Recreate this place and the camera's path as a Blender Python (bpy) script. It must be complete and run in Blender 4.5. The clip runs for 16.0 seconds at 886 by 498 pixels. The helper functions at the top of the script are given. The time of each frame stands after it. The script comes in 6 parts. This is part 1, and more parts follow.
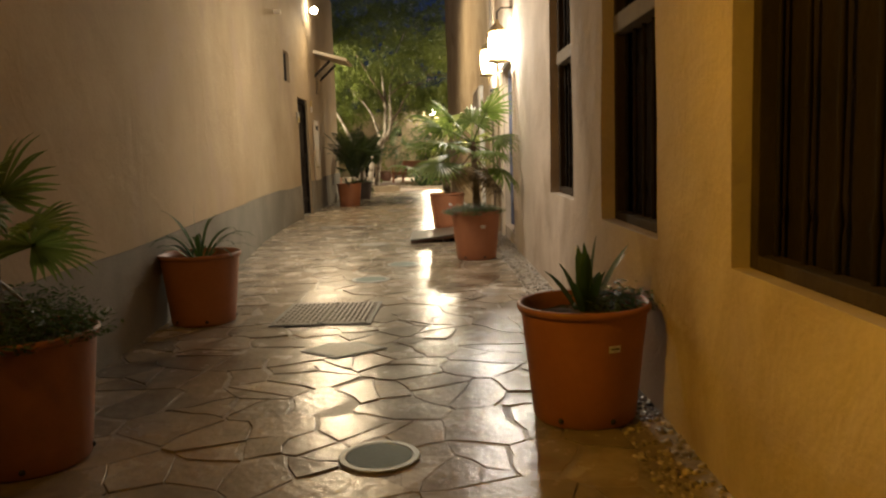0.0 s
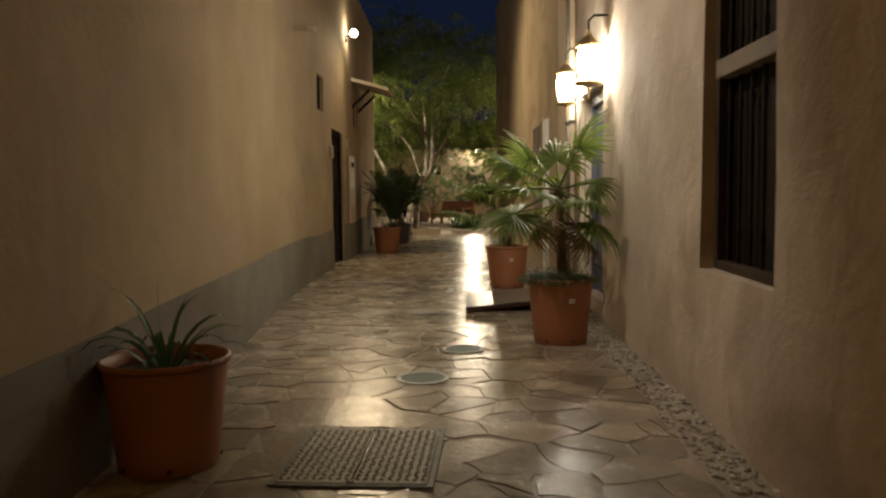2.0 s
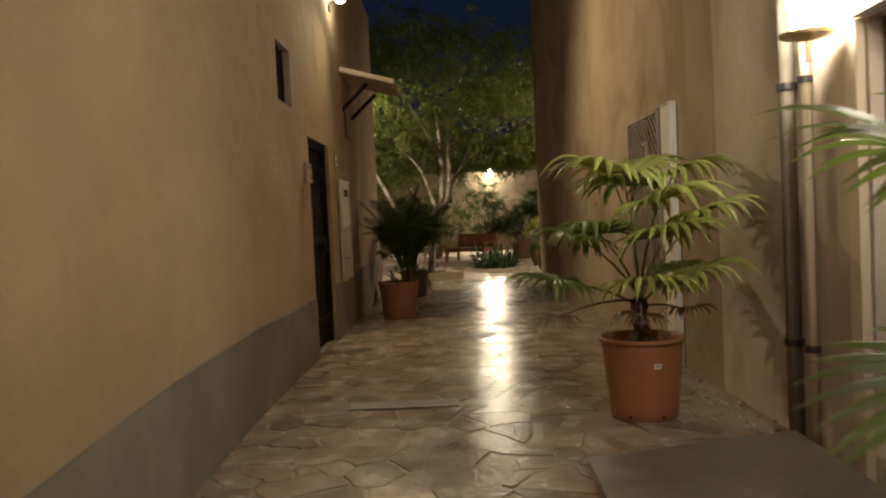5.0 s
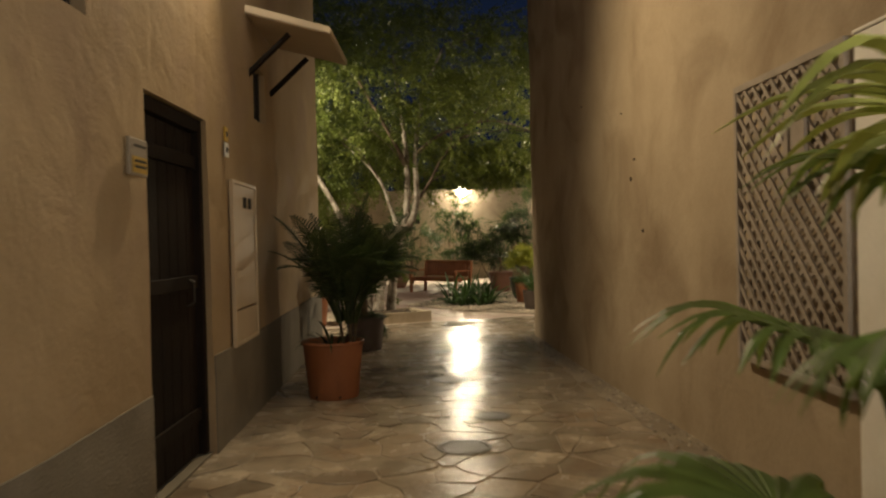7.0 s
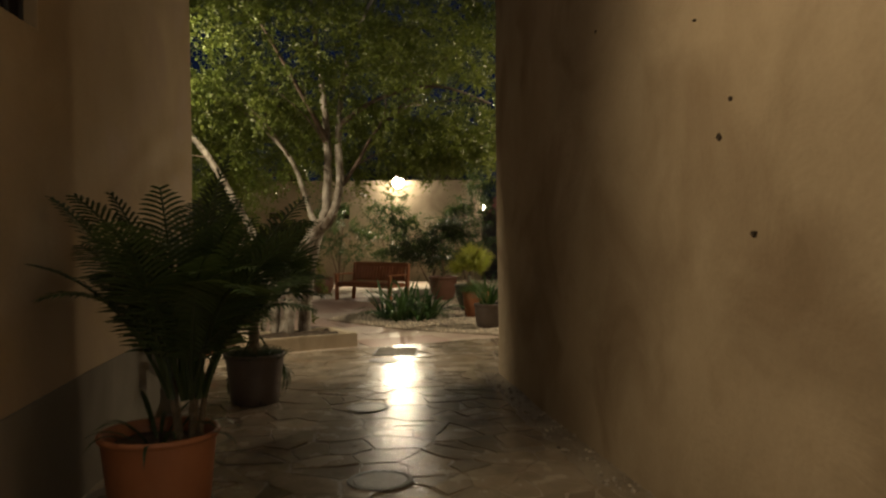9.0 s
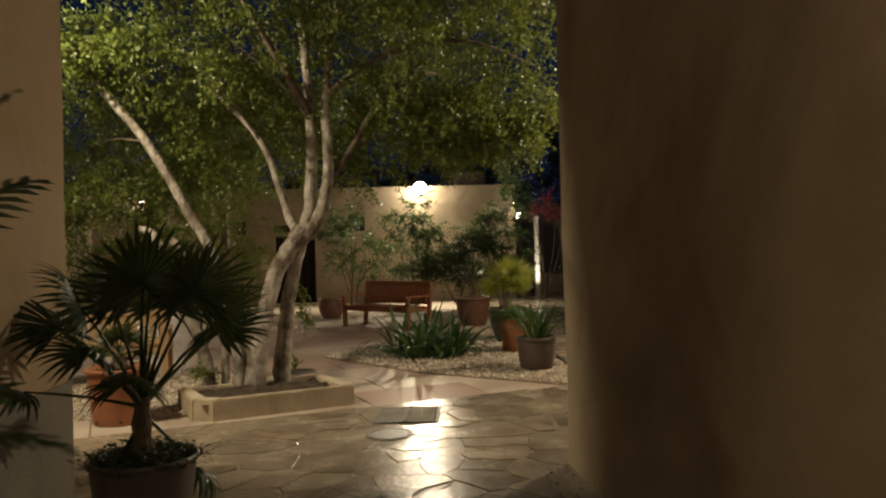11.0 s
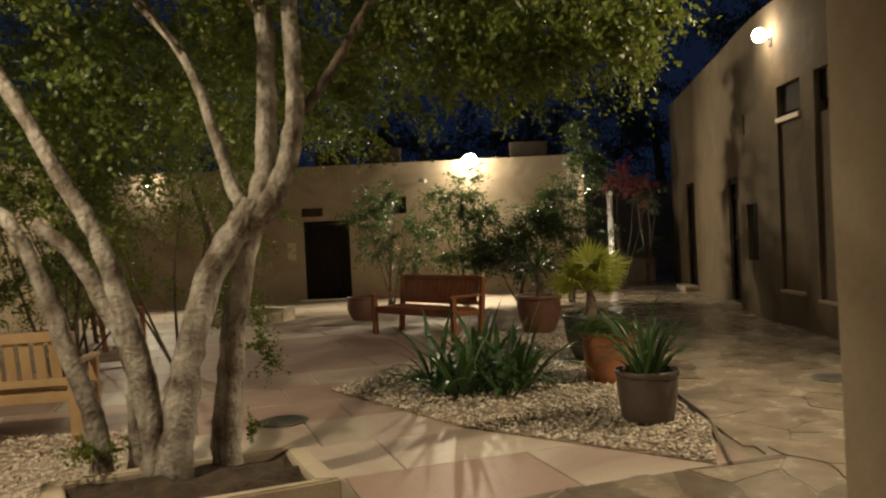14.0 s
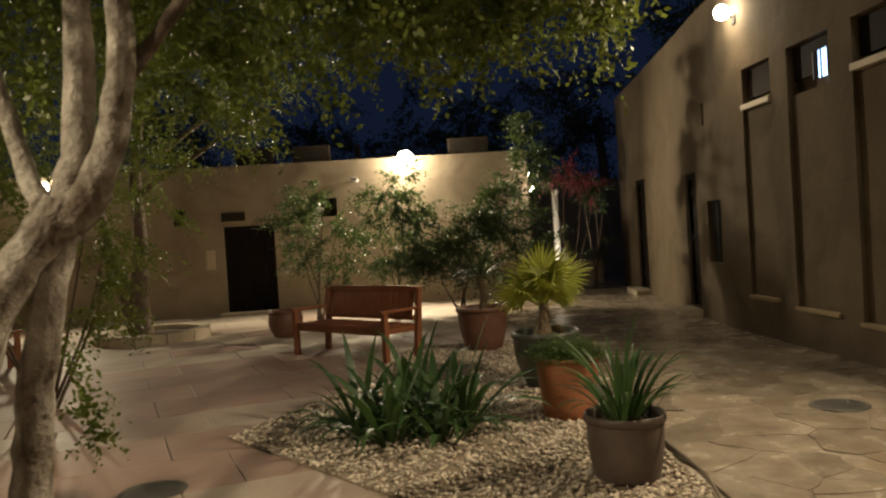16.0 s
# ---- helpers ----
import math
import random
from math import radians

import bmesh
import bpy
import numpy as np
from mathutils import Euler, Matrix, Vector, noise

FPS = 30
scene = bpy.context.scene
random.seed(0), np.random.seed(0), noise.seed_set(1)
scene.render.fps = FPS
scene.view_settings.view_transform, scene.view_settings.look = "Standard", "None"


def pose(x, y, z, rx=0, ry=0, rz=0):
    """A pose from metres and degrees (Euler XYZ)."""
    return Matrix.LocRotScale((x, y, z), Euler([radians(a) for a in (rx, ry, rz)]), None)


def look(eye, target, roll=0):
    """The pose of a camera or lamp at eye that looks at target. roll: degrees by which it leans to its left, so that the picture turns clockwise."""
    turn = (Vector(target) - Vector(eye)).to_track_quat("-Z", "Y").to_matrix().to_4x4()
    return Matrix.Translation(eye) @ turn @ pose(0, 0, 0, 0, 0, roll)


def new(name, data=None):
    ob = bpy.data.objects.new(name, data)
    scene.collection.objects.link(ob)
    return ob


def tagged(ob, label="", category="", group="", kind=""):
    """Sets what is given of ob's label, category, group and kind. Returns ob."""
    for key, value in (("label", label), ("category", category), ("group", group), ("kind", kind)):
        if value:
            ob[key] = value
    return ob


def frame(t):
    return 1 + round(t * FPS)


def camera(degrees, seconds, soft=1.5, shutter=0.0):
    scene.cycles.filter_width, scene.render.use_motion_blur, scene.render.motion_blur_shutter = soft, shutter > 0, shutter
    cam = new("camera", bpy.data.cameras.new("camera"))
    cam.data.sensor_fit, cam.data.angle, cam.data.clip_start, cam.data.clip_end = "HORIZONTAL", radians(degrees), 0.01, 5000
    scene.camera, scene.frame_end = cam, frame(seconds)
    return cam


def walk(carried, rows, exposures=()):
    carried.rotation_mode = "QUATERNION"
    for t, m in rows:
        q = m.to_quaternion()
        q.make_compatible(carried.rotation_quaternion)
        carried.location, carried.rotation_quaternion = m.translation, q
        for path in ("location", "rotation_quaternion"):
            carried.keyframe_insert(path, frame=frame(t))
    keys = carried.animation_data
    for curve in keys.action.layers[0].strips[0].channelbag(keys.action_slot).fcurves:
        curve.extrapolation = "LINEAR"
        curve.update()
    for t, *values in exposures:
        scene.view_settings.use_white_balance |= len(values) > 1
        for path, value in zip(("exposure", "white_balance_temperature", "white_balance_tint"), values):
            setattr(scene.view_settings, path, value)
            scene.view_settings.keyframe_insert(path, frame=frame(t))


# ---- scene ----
cam = camera(59.1, 16.0, soft=2.2, shutter=0.4)
PATH = [
    (0, (0.602, -2.912, 1.213), (0.61, -0.927, 0.967), -1.9),
    (0.5, (0.564, -2.588, 1.242), (0.545, -0.602, 1.011), -2.2),
    (1, (0.455, -2.054, 1.247), (0.415, -0.064, 1.045), -1.8),
    (1.5, (0.358, -1.418, 1.269), (0.302, 0.573, 1.094), -1.4),
    (2, (0.258, -0.714, 1.295), (0.188, 1.279, 1.147), -0.7),
    (2.5, (0.154, -0.023, 1.33), (0.069, 1.972, 1.206), -0.6),
    (3, (0.07, 1.029, 1.35), (-0.044, 3.024, 1.257), -1.3),
    (3.5, (-0.057, 1.675, 1.412), (-0.183, 3.669, 1.328), -2.0),
    (4, (-0.166, 2.598, 1.406), (-0.299, 4.593, 1.334), -2.7),
    (4.2, (-0.22, 2.934, 1.412), (-0.346, 4.929, 1.349), -2.5),
    (6.3, (-0.485, 6.762, 1.48), (-0.471, 8.759, 1.373), -3.8),
    (6.5, (-0.461, 7.152, 1.494), (-0.452, 9.15, 1.403), -3.0),
    (7, (-0.456, 8.229, 1.497), (-0.446, 10.228, 1.471), -1.4),
    (7.5, (-0.51, 9.033, 1.512), (-0.466, 11.032, 1.522), -0.3),
    (8, (-0.523, 9.867, 1.531), (-0.435, 11.865, 1.5), -0.1),
    (8.5, (-0.485, 10.774, 1.531), (-0.328, 12.767, 1.469), -0.6),
    (9, (-0.383, 11.612, 1.541), (-0.206, 13.604, 1.503), -0.7),
    (9.2, (-0.397, 11.92, 1.532), (-0.213, 13.911, 1.518), -0.4),
    (11.3, (-0.115, 15.219, 1.488), (-0.023, 17.217, 1.489), -1.4),
    (11.5, (-0.138, 15.432, 1.493), (-0.057, 17.43, 1.486), -1.2),
    (12, (-0.112, 15.977, 1.483), (-0.071, 17.977, 1.463), -1.4),
    (12.5, (-0.04, 16.662, 1.487), (-0.054, 18.661, 1.457), -1.5),
    (13, (0.008, 17.262, 1.484), (-0.038, 19.261, 1.452), -2.1),
    (13.5, (0.034, 17.756, 1.497), (-0.02, 19.755, 1.462), -2.3),
    (14, (0.077, 18.268, 1.493), (0.038, 20.267, 1.458), -2.6),
    (14.5, (0.064, 18.739, 1.496), (0.056, 20.739, 1.463), -2.9),
    (15, (0.095, 19.155, 1.502), (0.109, 21.155, 1.468), -2.8),
    (15.5, (0.141, 19.465, 1.505), (0.2, 21.463, 1.471), -3.3),
    (16, (0.208, 19.708, 1.521), (0.318, 21.705, 1.483), -3.5),
]
EXPOSURES = [(0.0, 1.4), (1.0, 1.36), (1.5, 0.95), (2.0, 0.45), (2.5, 0.15), (3.5, -0.1), (4.2, 0.02), (6.3, 0.66), (6.7, 0.6), (7.5, 0.4), (8.0, 0.24), (9.0, 0.1), (11.3, 0.28), (13.0, 0.38), (14.5, 0.34), (16.0, 0.42)]
walk(cam, [(t, look(eye, target, roll)) for t, eye, target, roll in PATH], EXPOSURES)

# ---- night sky, lamps ----
rng = random.Random(7)
world = bpy.data.worlds.new("night_sky")
scene.world = world
world.use_nodes = True
world.node_tree.nodes["Background"].inputs["Color"].default_value = (0.010, 0.018, 0.045, 1)
world.node_tree.nodes["Background"].inputs["Strength"].default_value = 0.35

WARM = (1.0, 0.91, 0.75)
AMBER = (1.0, 0.50, 0.02)
LANTERN_GLOW = 22.0
BULB_GLOW = 45.0


def lamp_spot(name, eye, target, watts, colour, angle, size=0.06, blend=0.6):
    d = bpy.data.lights.new(name, "SPOT")
    d.energy, d.color, d.spot_size, d.spot_blend, d.shadow_soft_size = watts, colour, radians(angle), blend, size
    ob = new(name, d)
    ob.matrix_world = look(eye, target)
    return ob


def lamp_point(name, at, watts, colour, size=0.08):
    d = bpy.data.lights.new(name, "POINT")
    d.energy, d.color, d.shadow_soft_size = watts, colour, size
    ob = new(name, d)
    ob.location = at
    return ob


LANTERNS = [(1.38, 6.75, 2.46), (1.38, 8.45, 2.46)]
for at in LANTERNS:
    lamp_point("lantern_light", (at[0], at[1], at[2] + 0.02), 44, WARM, 0.06)
lamp_spot("amber_lantern_light", (-0.88, -1.4, 2.5), (1.5, -1.0, 0.9), 40, AMBER, 80, 0.12, 1.0)
lamp_spot("flood_light", (-1.80, 14.4, 4.30), (1.4, 12.3, 1.8), 300, (1.0, 0.77, 0.46), 142, 0.05, 0.7)
lamp_spot("near_flood_light", (-1.10, 3.9, 4.28), (1.55, 5.9, 1.1), 160, (1.0, 0.84, 0.66), 104, 0.04, 0.6)
lamp_spot("court_flood_light", (0.45, 37.26, 3.25), (0.0, 26.0, 0.0), 1000, (1.0, 0.83, 0.56), 160, 0.08)
lamp_spot("court_wall_light", (4.42, 29.6, 4.0), (2.4, 28.6, 0.0), 20, (1.0, 0.76, 0.45), 160)
lamp_spot("south_east_flood_light", (4.42, 24.3, 4.0), (0.6, 24.4, 1.5), 560, (1.0, 0.80, 0.53), 124)
lamp_spot("south_west_flood_light", (-3.6, 20.75, 3.9), (-1.0, 24.0, 1.4), 440, (1.0, 0.82, 0.55), 114, 0.06, 0.35)
lamp_spot("garden_light", (-7.4, 36.5, 3.1), (-4.0, 26.0, 1.0), 260, (1.0, 0.84, 0.55), 165)
lamp_spot("column_light", (3.7, 37.5, 0.12), (3.95, 38.1, 2.4), 110, (1.0, 0.85, 0.65), 100)


# ---- materials ----
def material(name):
    m = bpy.data.materials.new(name)
    m.use_nodes = True
    return m, m.node_tree.nodes, m.node_tree.links, m.node_tree.nodes["Principled BSDF"]


def surface(name, a, b, rough=0.8, scale=2.0, fine=40.0, bump=0.15, metal=0.0, spread=0.12, rough_spread=0.1, stain=None, stain_scale=0.6, spec=0.5, rand=0.0, coat=0.0, mid=0.5, stretch_z=0.6, trowel=0.0):
    """Two colours mixed by broad noise, fine grain over it, bump by the grain, an optional stain layer and a random tone for each piece."""
    m, n, l, bsdf = material(name)
    co = n.new("ShaderNodeTexCoord")
    geo = n.new("ShaderNodeNewGeometry")
    broad = n.new("ShaderNodeTexNoise")
    broad.inputs["Scale"].default_value, broad.inputs["Detail"].default_value, broad.inputs["Roughness"].default_value = scale, 6, 0.6
    grain = n.new("ShaderNodeTexNoise")
    grain.inputs["Scale"].default_value, grain.inputs["Detail"].default_value = fine, 5
    for t in (broad, grain):
        l.new(geo.outputs["Position"], t.inputs["Vector"])
    ramp = n.new("ShaderNodeValToRGB")
    ramp.color_ramp.elements[0].position, ramp.color_ramp.elements[1].position = mid - 0.18, mid + 0.18
    ramp.color_ramp.elements[0].color, ramp.color_ramp.elements[1].color = (*a, 1), (*b, 1)
    l.new(broad.outputs["Fac"], ramp.inputs["Fac"])
    colour = ramp.outputs["Color"]
    if stain:
        st = n.new("ShaderNodeTexNoise")
        st.inputs["Scale"].default_value, st.inputs["Detail"].default_value, st.inputs["Distortion"].default_value = stain_scale, 8, 0.8
        stretch = n.new("ShaderNodeMapping")
        stretch.inputs["Scale"].default_value = (1, 1, stretch_z)
        l.new(geo.outputs["Position"], stretch.inputs["Vector"])
        l.new(stretch.outputs["Vector"], st.inputs["Vector"])
        sr = n.new("ShaderNodeValToRGB")
        sr.color_ramp.elements[0].position, sr.color_ramp.elements[1].position = 0.5, 0.72
        l.new(st.outputs["Fac"], sr.inputs["Fac"])
        mx = n.new("ShaderNodeMix")
        mx.data_type = "RGBA"
        l.new(sr.outputs["Color"], mx.inputs["Factor"])
        l.new(colour, mx.inputs[6])
        mx.inputs[7].default_value = (*stain, 1)
        colour = mx.outputs[2]
    hsv = n.new("ShaderNodeHueSaturation")
    l.new(colour, hsv.inputs["Color"])
    val = n.new("ShaderNodeMapRange")
    val.inputs["To Min"].default_value, val.inputs["To Max"].default_value = 1 - spread, 1 + spread
    l.new(grain.outputs["Fac"], val.inputs["Value"])
    value = val.outputs["Result"]
    if rand:
        info = n.new("ShaderNodeObjectInfo")
        isl = n.new("ShaderNodeMath")
        isl.operation = "ADD"
        l.new(info.outputs["Random"], isl.inputs[0])
        l.new(geo.outputs["Random Per Island"], isl.inputs[1])
        wrap = n.new("ShaderNodeMath")
        wrap.operation = "FRACT"
        l.new(isl.outputs[0], wrap.inputs[0])
        rr = n.new("ShaderNodeMapRange")
        rr.inputs["To Min"].default_value, rr.inputs["To Max"].default_value = 1 - rand, 1 + rand
        l.new(wrap.outputs[0], rr.inputs["Value"])
        mul = n.new("ShaderNodeMath")
        mul.operation = "MULTIPLY"
        l.new(value, mul.inputs[0])
        l.new(rr.outputs["Result"], mul.inputs[1])
        value = mul.outputs[0]
    l.new(value, hsv.inputs["Value"])
    l.new(hsv.outputs["Color"], bsdf.inputs["Base Color"])
    rg = n.new("ShaderNodeMapRange")
    rg.inputs["To Min"].default_value, rg.inputs["To Max"].default_value = max(0.02, rough - rough_spread), min(1.0, rough + rough_spread)
    l.new(broad.outputs["Fac"], rg.inputs["Value"])
    l.new(rg.outputs["Result"], bsdf.inputs["Roughness"])
    bsdf.inputs["Metallic"].default_value = metal
    bsdf.inputs["Specular IOR Level"].default_value = spec
    bsdf.inputs["Coat Weight"].default_value = coat
    bsdf.inputs["Coat Roughness"].default_value = 0.12
    if bump:
        both = n.new("ShaderNodeMath")
        both.operation = "ADD"
        l.new(grain.outputs["Fac"], both.inputs[0])
        l.new(broad.outputs["Fac"], both.inputs[1])
        bp = n.new("ShaderNodeBump")
        bp.inputs["Strength"].default_value, bp.inputs["Distance"].default_value = bump, 0.02
        l.new(both.outputs[0], bp.inputs["Height"])
        l.new(bp.outputs["Normal"], bsdf.inputs["Normal"])
        if trowel:
            tn = n.new("ShaderNodeTexNoise")
            tn.inputs["Scale"].default_value, tn.inputs["Detail"].default_value, tn.inputs["Roughness"].default_value, tn.inputs["Distortion"].default_value = 2.6, 7, 0.55, 0.5
            l.new(geo.outputs["Position"], tn.inputs["Vector"])
            bt = n.new("ShaderNodeBump")
            bt.inputs["Strength"].default_value, bt.inputs["Distance"].default_value = trowel, 0.05
            l.new(tn.outputs["Fac"], bt.inputs["Height"])
            l.new(bt.outputs["Normal"], bp.inputs["Normal"])
    return m


def glow(name, colour, strength):
    m, n, l, bsdf = material(name)
    bsdf.inputs["Emission Color"].default_value = (*colour, 1)
    bsdf.inputs["Emission Strength"].default_value = strength
    bsdf.inputs["Base Color"].default_value = (0.8, 0.8, 0.75, 1)
    return m


def leafy(name, a, b, rough=0.45, scale=3.0, thin=0.25):
    m = surface(name, a, b, rough=rough, scale=scale, fine=30, bump=0.0, spread=0.2, rand=0.35)
    bsdf = m.node_tree.nodes["Principled BSDF"]
    bsdf.inputs["Transmission Weight"].default_value = 0.0
    bsdf.inputs["Subsurface Weight"].default_value = 0.0
    n, l = m.node_tree.nodes, m.node_tree.links
    tr = n.new("ShaderNodeBsdfTranslucent")
    tr.inputs["Color"].default_value = (b[0] * 1.3, b[1] * 1.3, b[2], 1)
    mix = n.new("ShaderNodeMixShader")
    mix.inputs["Fac"].default_value = thin
    out = n["Material Output"]
    l.new(bsdf.outputs[0], mix.inputs[1])
    l.new(tr.outputs[0], mix.inputs[2])
    l.new(mix.outputs[0], out.inputs["Surface"])
    return m


PLASTER = surface("earth_plaster", (0.325, 0.24, 0.14), (0.44, 0.34, 0.215), rough=0.92, scale=0.7, fine=38, bump=0.12, spread=0.07, stain=(0.36, 0.27, 0.185), stain_scale=1.1, spec=0.15, trowel=0.35, stretch_z=1.0)
PLASTER_BROWN = surface("brown_plaster_east", (0.31, 0.245, 0.17), (0.43, 0.35, 0.25), rough=0.92, scale=0.7, fine=38, bump=0.14, spread=0.08, stain=(0.24, 0.18, 0.12), stain_scale=1.0, spec=0.15, trowel=0.5, stretch_z=1.0)
PLASTER_PALE = surface("pale_plaster", (0.46, 0.39, 0.31), (0.62, 0.53, 0.435), rough=0.92, scale=0.7, fine=38, bump=0.14, spread=0.07, stain=(0.38, 0.30, 0.22), stain_scale=1.1, spec=0.15, trowel=0.35, stretch_z=1.0)
PLASTER_DARK = surface("court_plaster", (0.32, 0.26, 0.18), (0.43, 0.35, 0.25), rough=0.92, scale=0.8, fine=40, bump=0.18, spread=0.09, stain=(0.26, 0.20, 0.14), stain_scale=1.0, spec=0.15, trowel=0.35, stretch_z=1.0)
DADO = surface("grey_cement_dado", (0.175, 0.155, 0.12), (0.25, 0.225, 0.18), rough=0.85, scale=1.6, fine=60, bump=0.3, spread=0.12, stain=(0.14, 0.12, 0.09), spec=0.3)
STONE = surface("polished_flagstone", (0.19, 0.152, 0.11), (0.37, 0.315, 0.24), rough=0.25, scale=3.2, fine=20, bump=0.2, spread=0.12, rough_spread=0.14, stain=(0.23, 0.17, 0.115), stain_scale=1.9, rand=0.28, spec=0.3)
MORTAR = surface("buff_mortar", (0.14, 0.11, 0.078), (0.33, 0.28, 0.21), rough=0.38, scale=1.7, fine=26, bump=0.3, mid=0.47, spec=0.25)
PAVER = surface("court_paver", (0.44, 0.36, 0.285), (0.60, 0.52, 0.43), rough=0.5, scale=1.2, fine=40, bump=0.08, stain=(0.30, 0.20, 0.16), stain_scale=0.5, rand=0.14)
PAVER_RED = surface("pink_paver", (0.36, 0.24, 0.19), (0.46, 0.33, 0.27), rough=0.55, scale=1.2, fine=40, bump=0.08, rand=0.12)
EARTH = surface("dry_ground", (0.22, 0.17, 0.12), (0.32, 0.26, 0.19), rough=0.95, scale=1.5, fine=30, bump=0.4)
SOIL = surface("planter_soil", (0.035, 0.024, 0.016), (0.10, 0.07, 0.045), rough=0.95, scale=9, fine=60, bump=0.9)
PEBBLE = surface("pebble", (0.42, 0.35, 0.26), (0.75, 0.67, 0.55), rough=0.55, scale=14, fine=80, bump=0.1, rand=0.4)
PEBBLE_DARK = surface("mixed_pebble", (0.15, 0.12, 0.09), (0.48, 0.42, 0.34), rough=0.45, scale=14, fine=80, bump=0.1, rand=0.55)
TERRACOTTA = surface("terracotta_plastic", (0.30, 0.115, 0.05), (0.37, 0.15, 0.072), rough=0.5, scale=2.2, fine=35, bump=0.05, spread=0.08, stain=(0.25, 0.105, 0.055), stain_scale=2.0)
CLAY_DARK = surface("dark_glazed_clay", (0.075, 0.055, 0.045), (0.13, 0.10, 0.085), rough=0.45, scale=3, fine=40, bump=0.1)
CLAY_TEAL = surface("teal_glazed_clay", (0.04, 0.055, 0.05), (0.10, 0.095, 0.075), rough=0.3, scale=3, fine=40, bump=0.1)
CLAY_RED = surface("brown_clay", (0.16, 0.075, 0.05), (0.22, 0.11, 0.075), rough=0.5, scale=3, fine=40, bump=0.1)
# door wood; also colours the panels that stand for dark window insides
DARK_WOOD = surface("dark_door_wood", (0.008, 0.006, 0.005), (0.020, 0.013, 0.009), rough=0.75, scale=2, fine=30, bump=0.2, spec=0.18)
GREY_WOOD = surface("weathered_beam_wood", (0.17, 0.14, 0.11), (0.26, 0.22, 0.17), rough=0.8, scale=3, fine=40, bump=0.3)
REVEAL_WOOD = surface("brown_window_frame", (0.034, 0.025, 0.017), (0.062, 0.045, 0.031), rough=0.8, scale=3, fine=40, bump=0.2, spec=0.2)
BLUE_WOOD = surface("blue_grey_door_paint", (0.075, 0.085, 0.13), (0.12, 0.13, 0.19), rough=0.45, scale=3, fine=40, bump=0.1)
BENCH_RED = surface("red_brown_bench_wood", (0.24, 0.085, 0.035), (0.33, 0.125, 0.055), rough=0.55, scale=4, fine=50, bump=0.1)
BENCH_PALE = surface("teak_bench_wood", (0.38, 0.25, 0.12), (0.50, 0.34, 0.18), rough=0.6, scale=4, fine=50, bump=0.1)
WHITE = surface("white_paint", (0.70, 0.68, 0.62), (0.80, 0.78, 0.73), rough=0.55, scale=2, fine=40, bump=0.05, spread=0.06)
CREAM = surface("cream_metal_paint", (0.55, 0.45, 0.32), (0.62, 0.52, 0.38), rough=0.6, scale=2, fine=50, bump=0.05, spread=0.06)
LATTICE = surface("grey_lattice_paint", (0.24, 0.20, 0.16), (0.34, 0.29, 0.24), rough=0.7, scale=3, fine=50, bump=0.1)
IRON = surface("dark_iron", (0.03, 0.028, 0.026), (0.07, 0.062, 0.055), rough=0.5, scale=5, fine=60, bump=0.15, metal=0.6)
COVER = surface("manhole_cover_metal", (0.085, 0.08, 0.072), (0.15, 0.142, 0.128), rough=0.42, scale=6, fine=80, bump=0.2, metal=0.5)
HATCH = surface("hatch_plate_metal", (0.17, 0.155, 0.125), (0.27, 0.25, 0.205), rough=0.5, scale=6, fine=80, bump=0.2, metal=0.15)
COVER_GREEN = surface("green_cover_plate", (0.06, 0.10, 0.09), (0.09, 0.14, 0.125), rough=0.6, spec=0.25, scale=4, fine=60, bump=0.1)
# court plaster cut to about 0.4: the east wall's dimness is painted in
PLASTER_EAST = surface("dimmed_court_plaster", (0.125, 0.095, 0.062), (0.18, 0.14, 0.095), rough=0.92, scale=0.8, fine=40, bump=0.18, spread=0.09, stain=(0.10, 0.078, 0.052), stain_scale=1.0, spec=0.15, trowel=0.35, stretch_z=1.0)
COVER_DARK = surface("dull_cover_rim", (0.09, 0.085, 0.075), (0.15, 0.14, 0.12), rough=0.5, scale=6, fine=80, bump=0.2, metal=0.3)
WHITE_RING = surface("pale_ring_metal", (0.28, 0.30, 0.285), (0.38, 0.39, 0.37), rough=0.45, scale=6, fine=80, bump=0.1, metal=0.3)
BRASS = surface("old_brass", (0.45, 0.33, 0.16), (0.55, 0.42, 0.22), rough=0.4, scale=5, fine=60, bump=0.1, metal=0.8)
KERB = surface("cream_kerb_stone", (0.48, 0.40, 0.28), (0.60, 0.52, 0.39), rough=0.7, scale=3, fine=50, bump=0.25, stain=(0.36, 0.28, 0.18), stain_scale=2.0)
BARK = surface("pale_fissured_bark", (0.10, 0.07, 0.045), (0.60, 0.555, 0.48), rough=0.88, scale=4.5, fine=34, bump=1.0, spread=0.3, stain=(0.085, 0.058, 0.036), stain_scale=12.0, stretch_z=0.22, mid=0.51)
BARK_DARK = surface("dark_bark", (0.09, 0.065, 0.045), (0.19, 0.14, 0.10), rough=0.9, scale=7, fine=40, bump=0.7)
PALM_TRUNK = surface("fibrous_palm_trunk", (0.08, 0.06, 0.035), (0.20, 0.15, 0.09), rough=0.9, scale=12, fine=60, bump=0.8)
LEAF_TREE = leafy("tree_leaf", (0.06, 0.095, 0.016), (0.16, 0.195, 0.042), thin=0.35)
LEAF_BUSH = leafy("bush_leaf", (0.035, 0.065, 0.022), (0.075, 0.115, 0.04))
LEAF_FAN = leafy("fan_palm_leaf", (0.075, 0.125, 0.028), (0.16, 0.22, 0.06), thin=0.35)
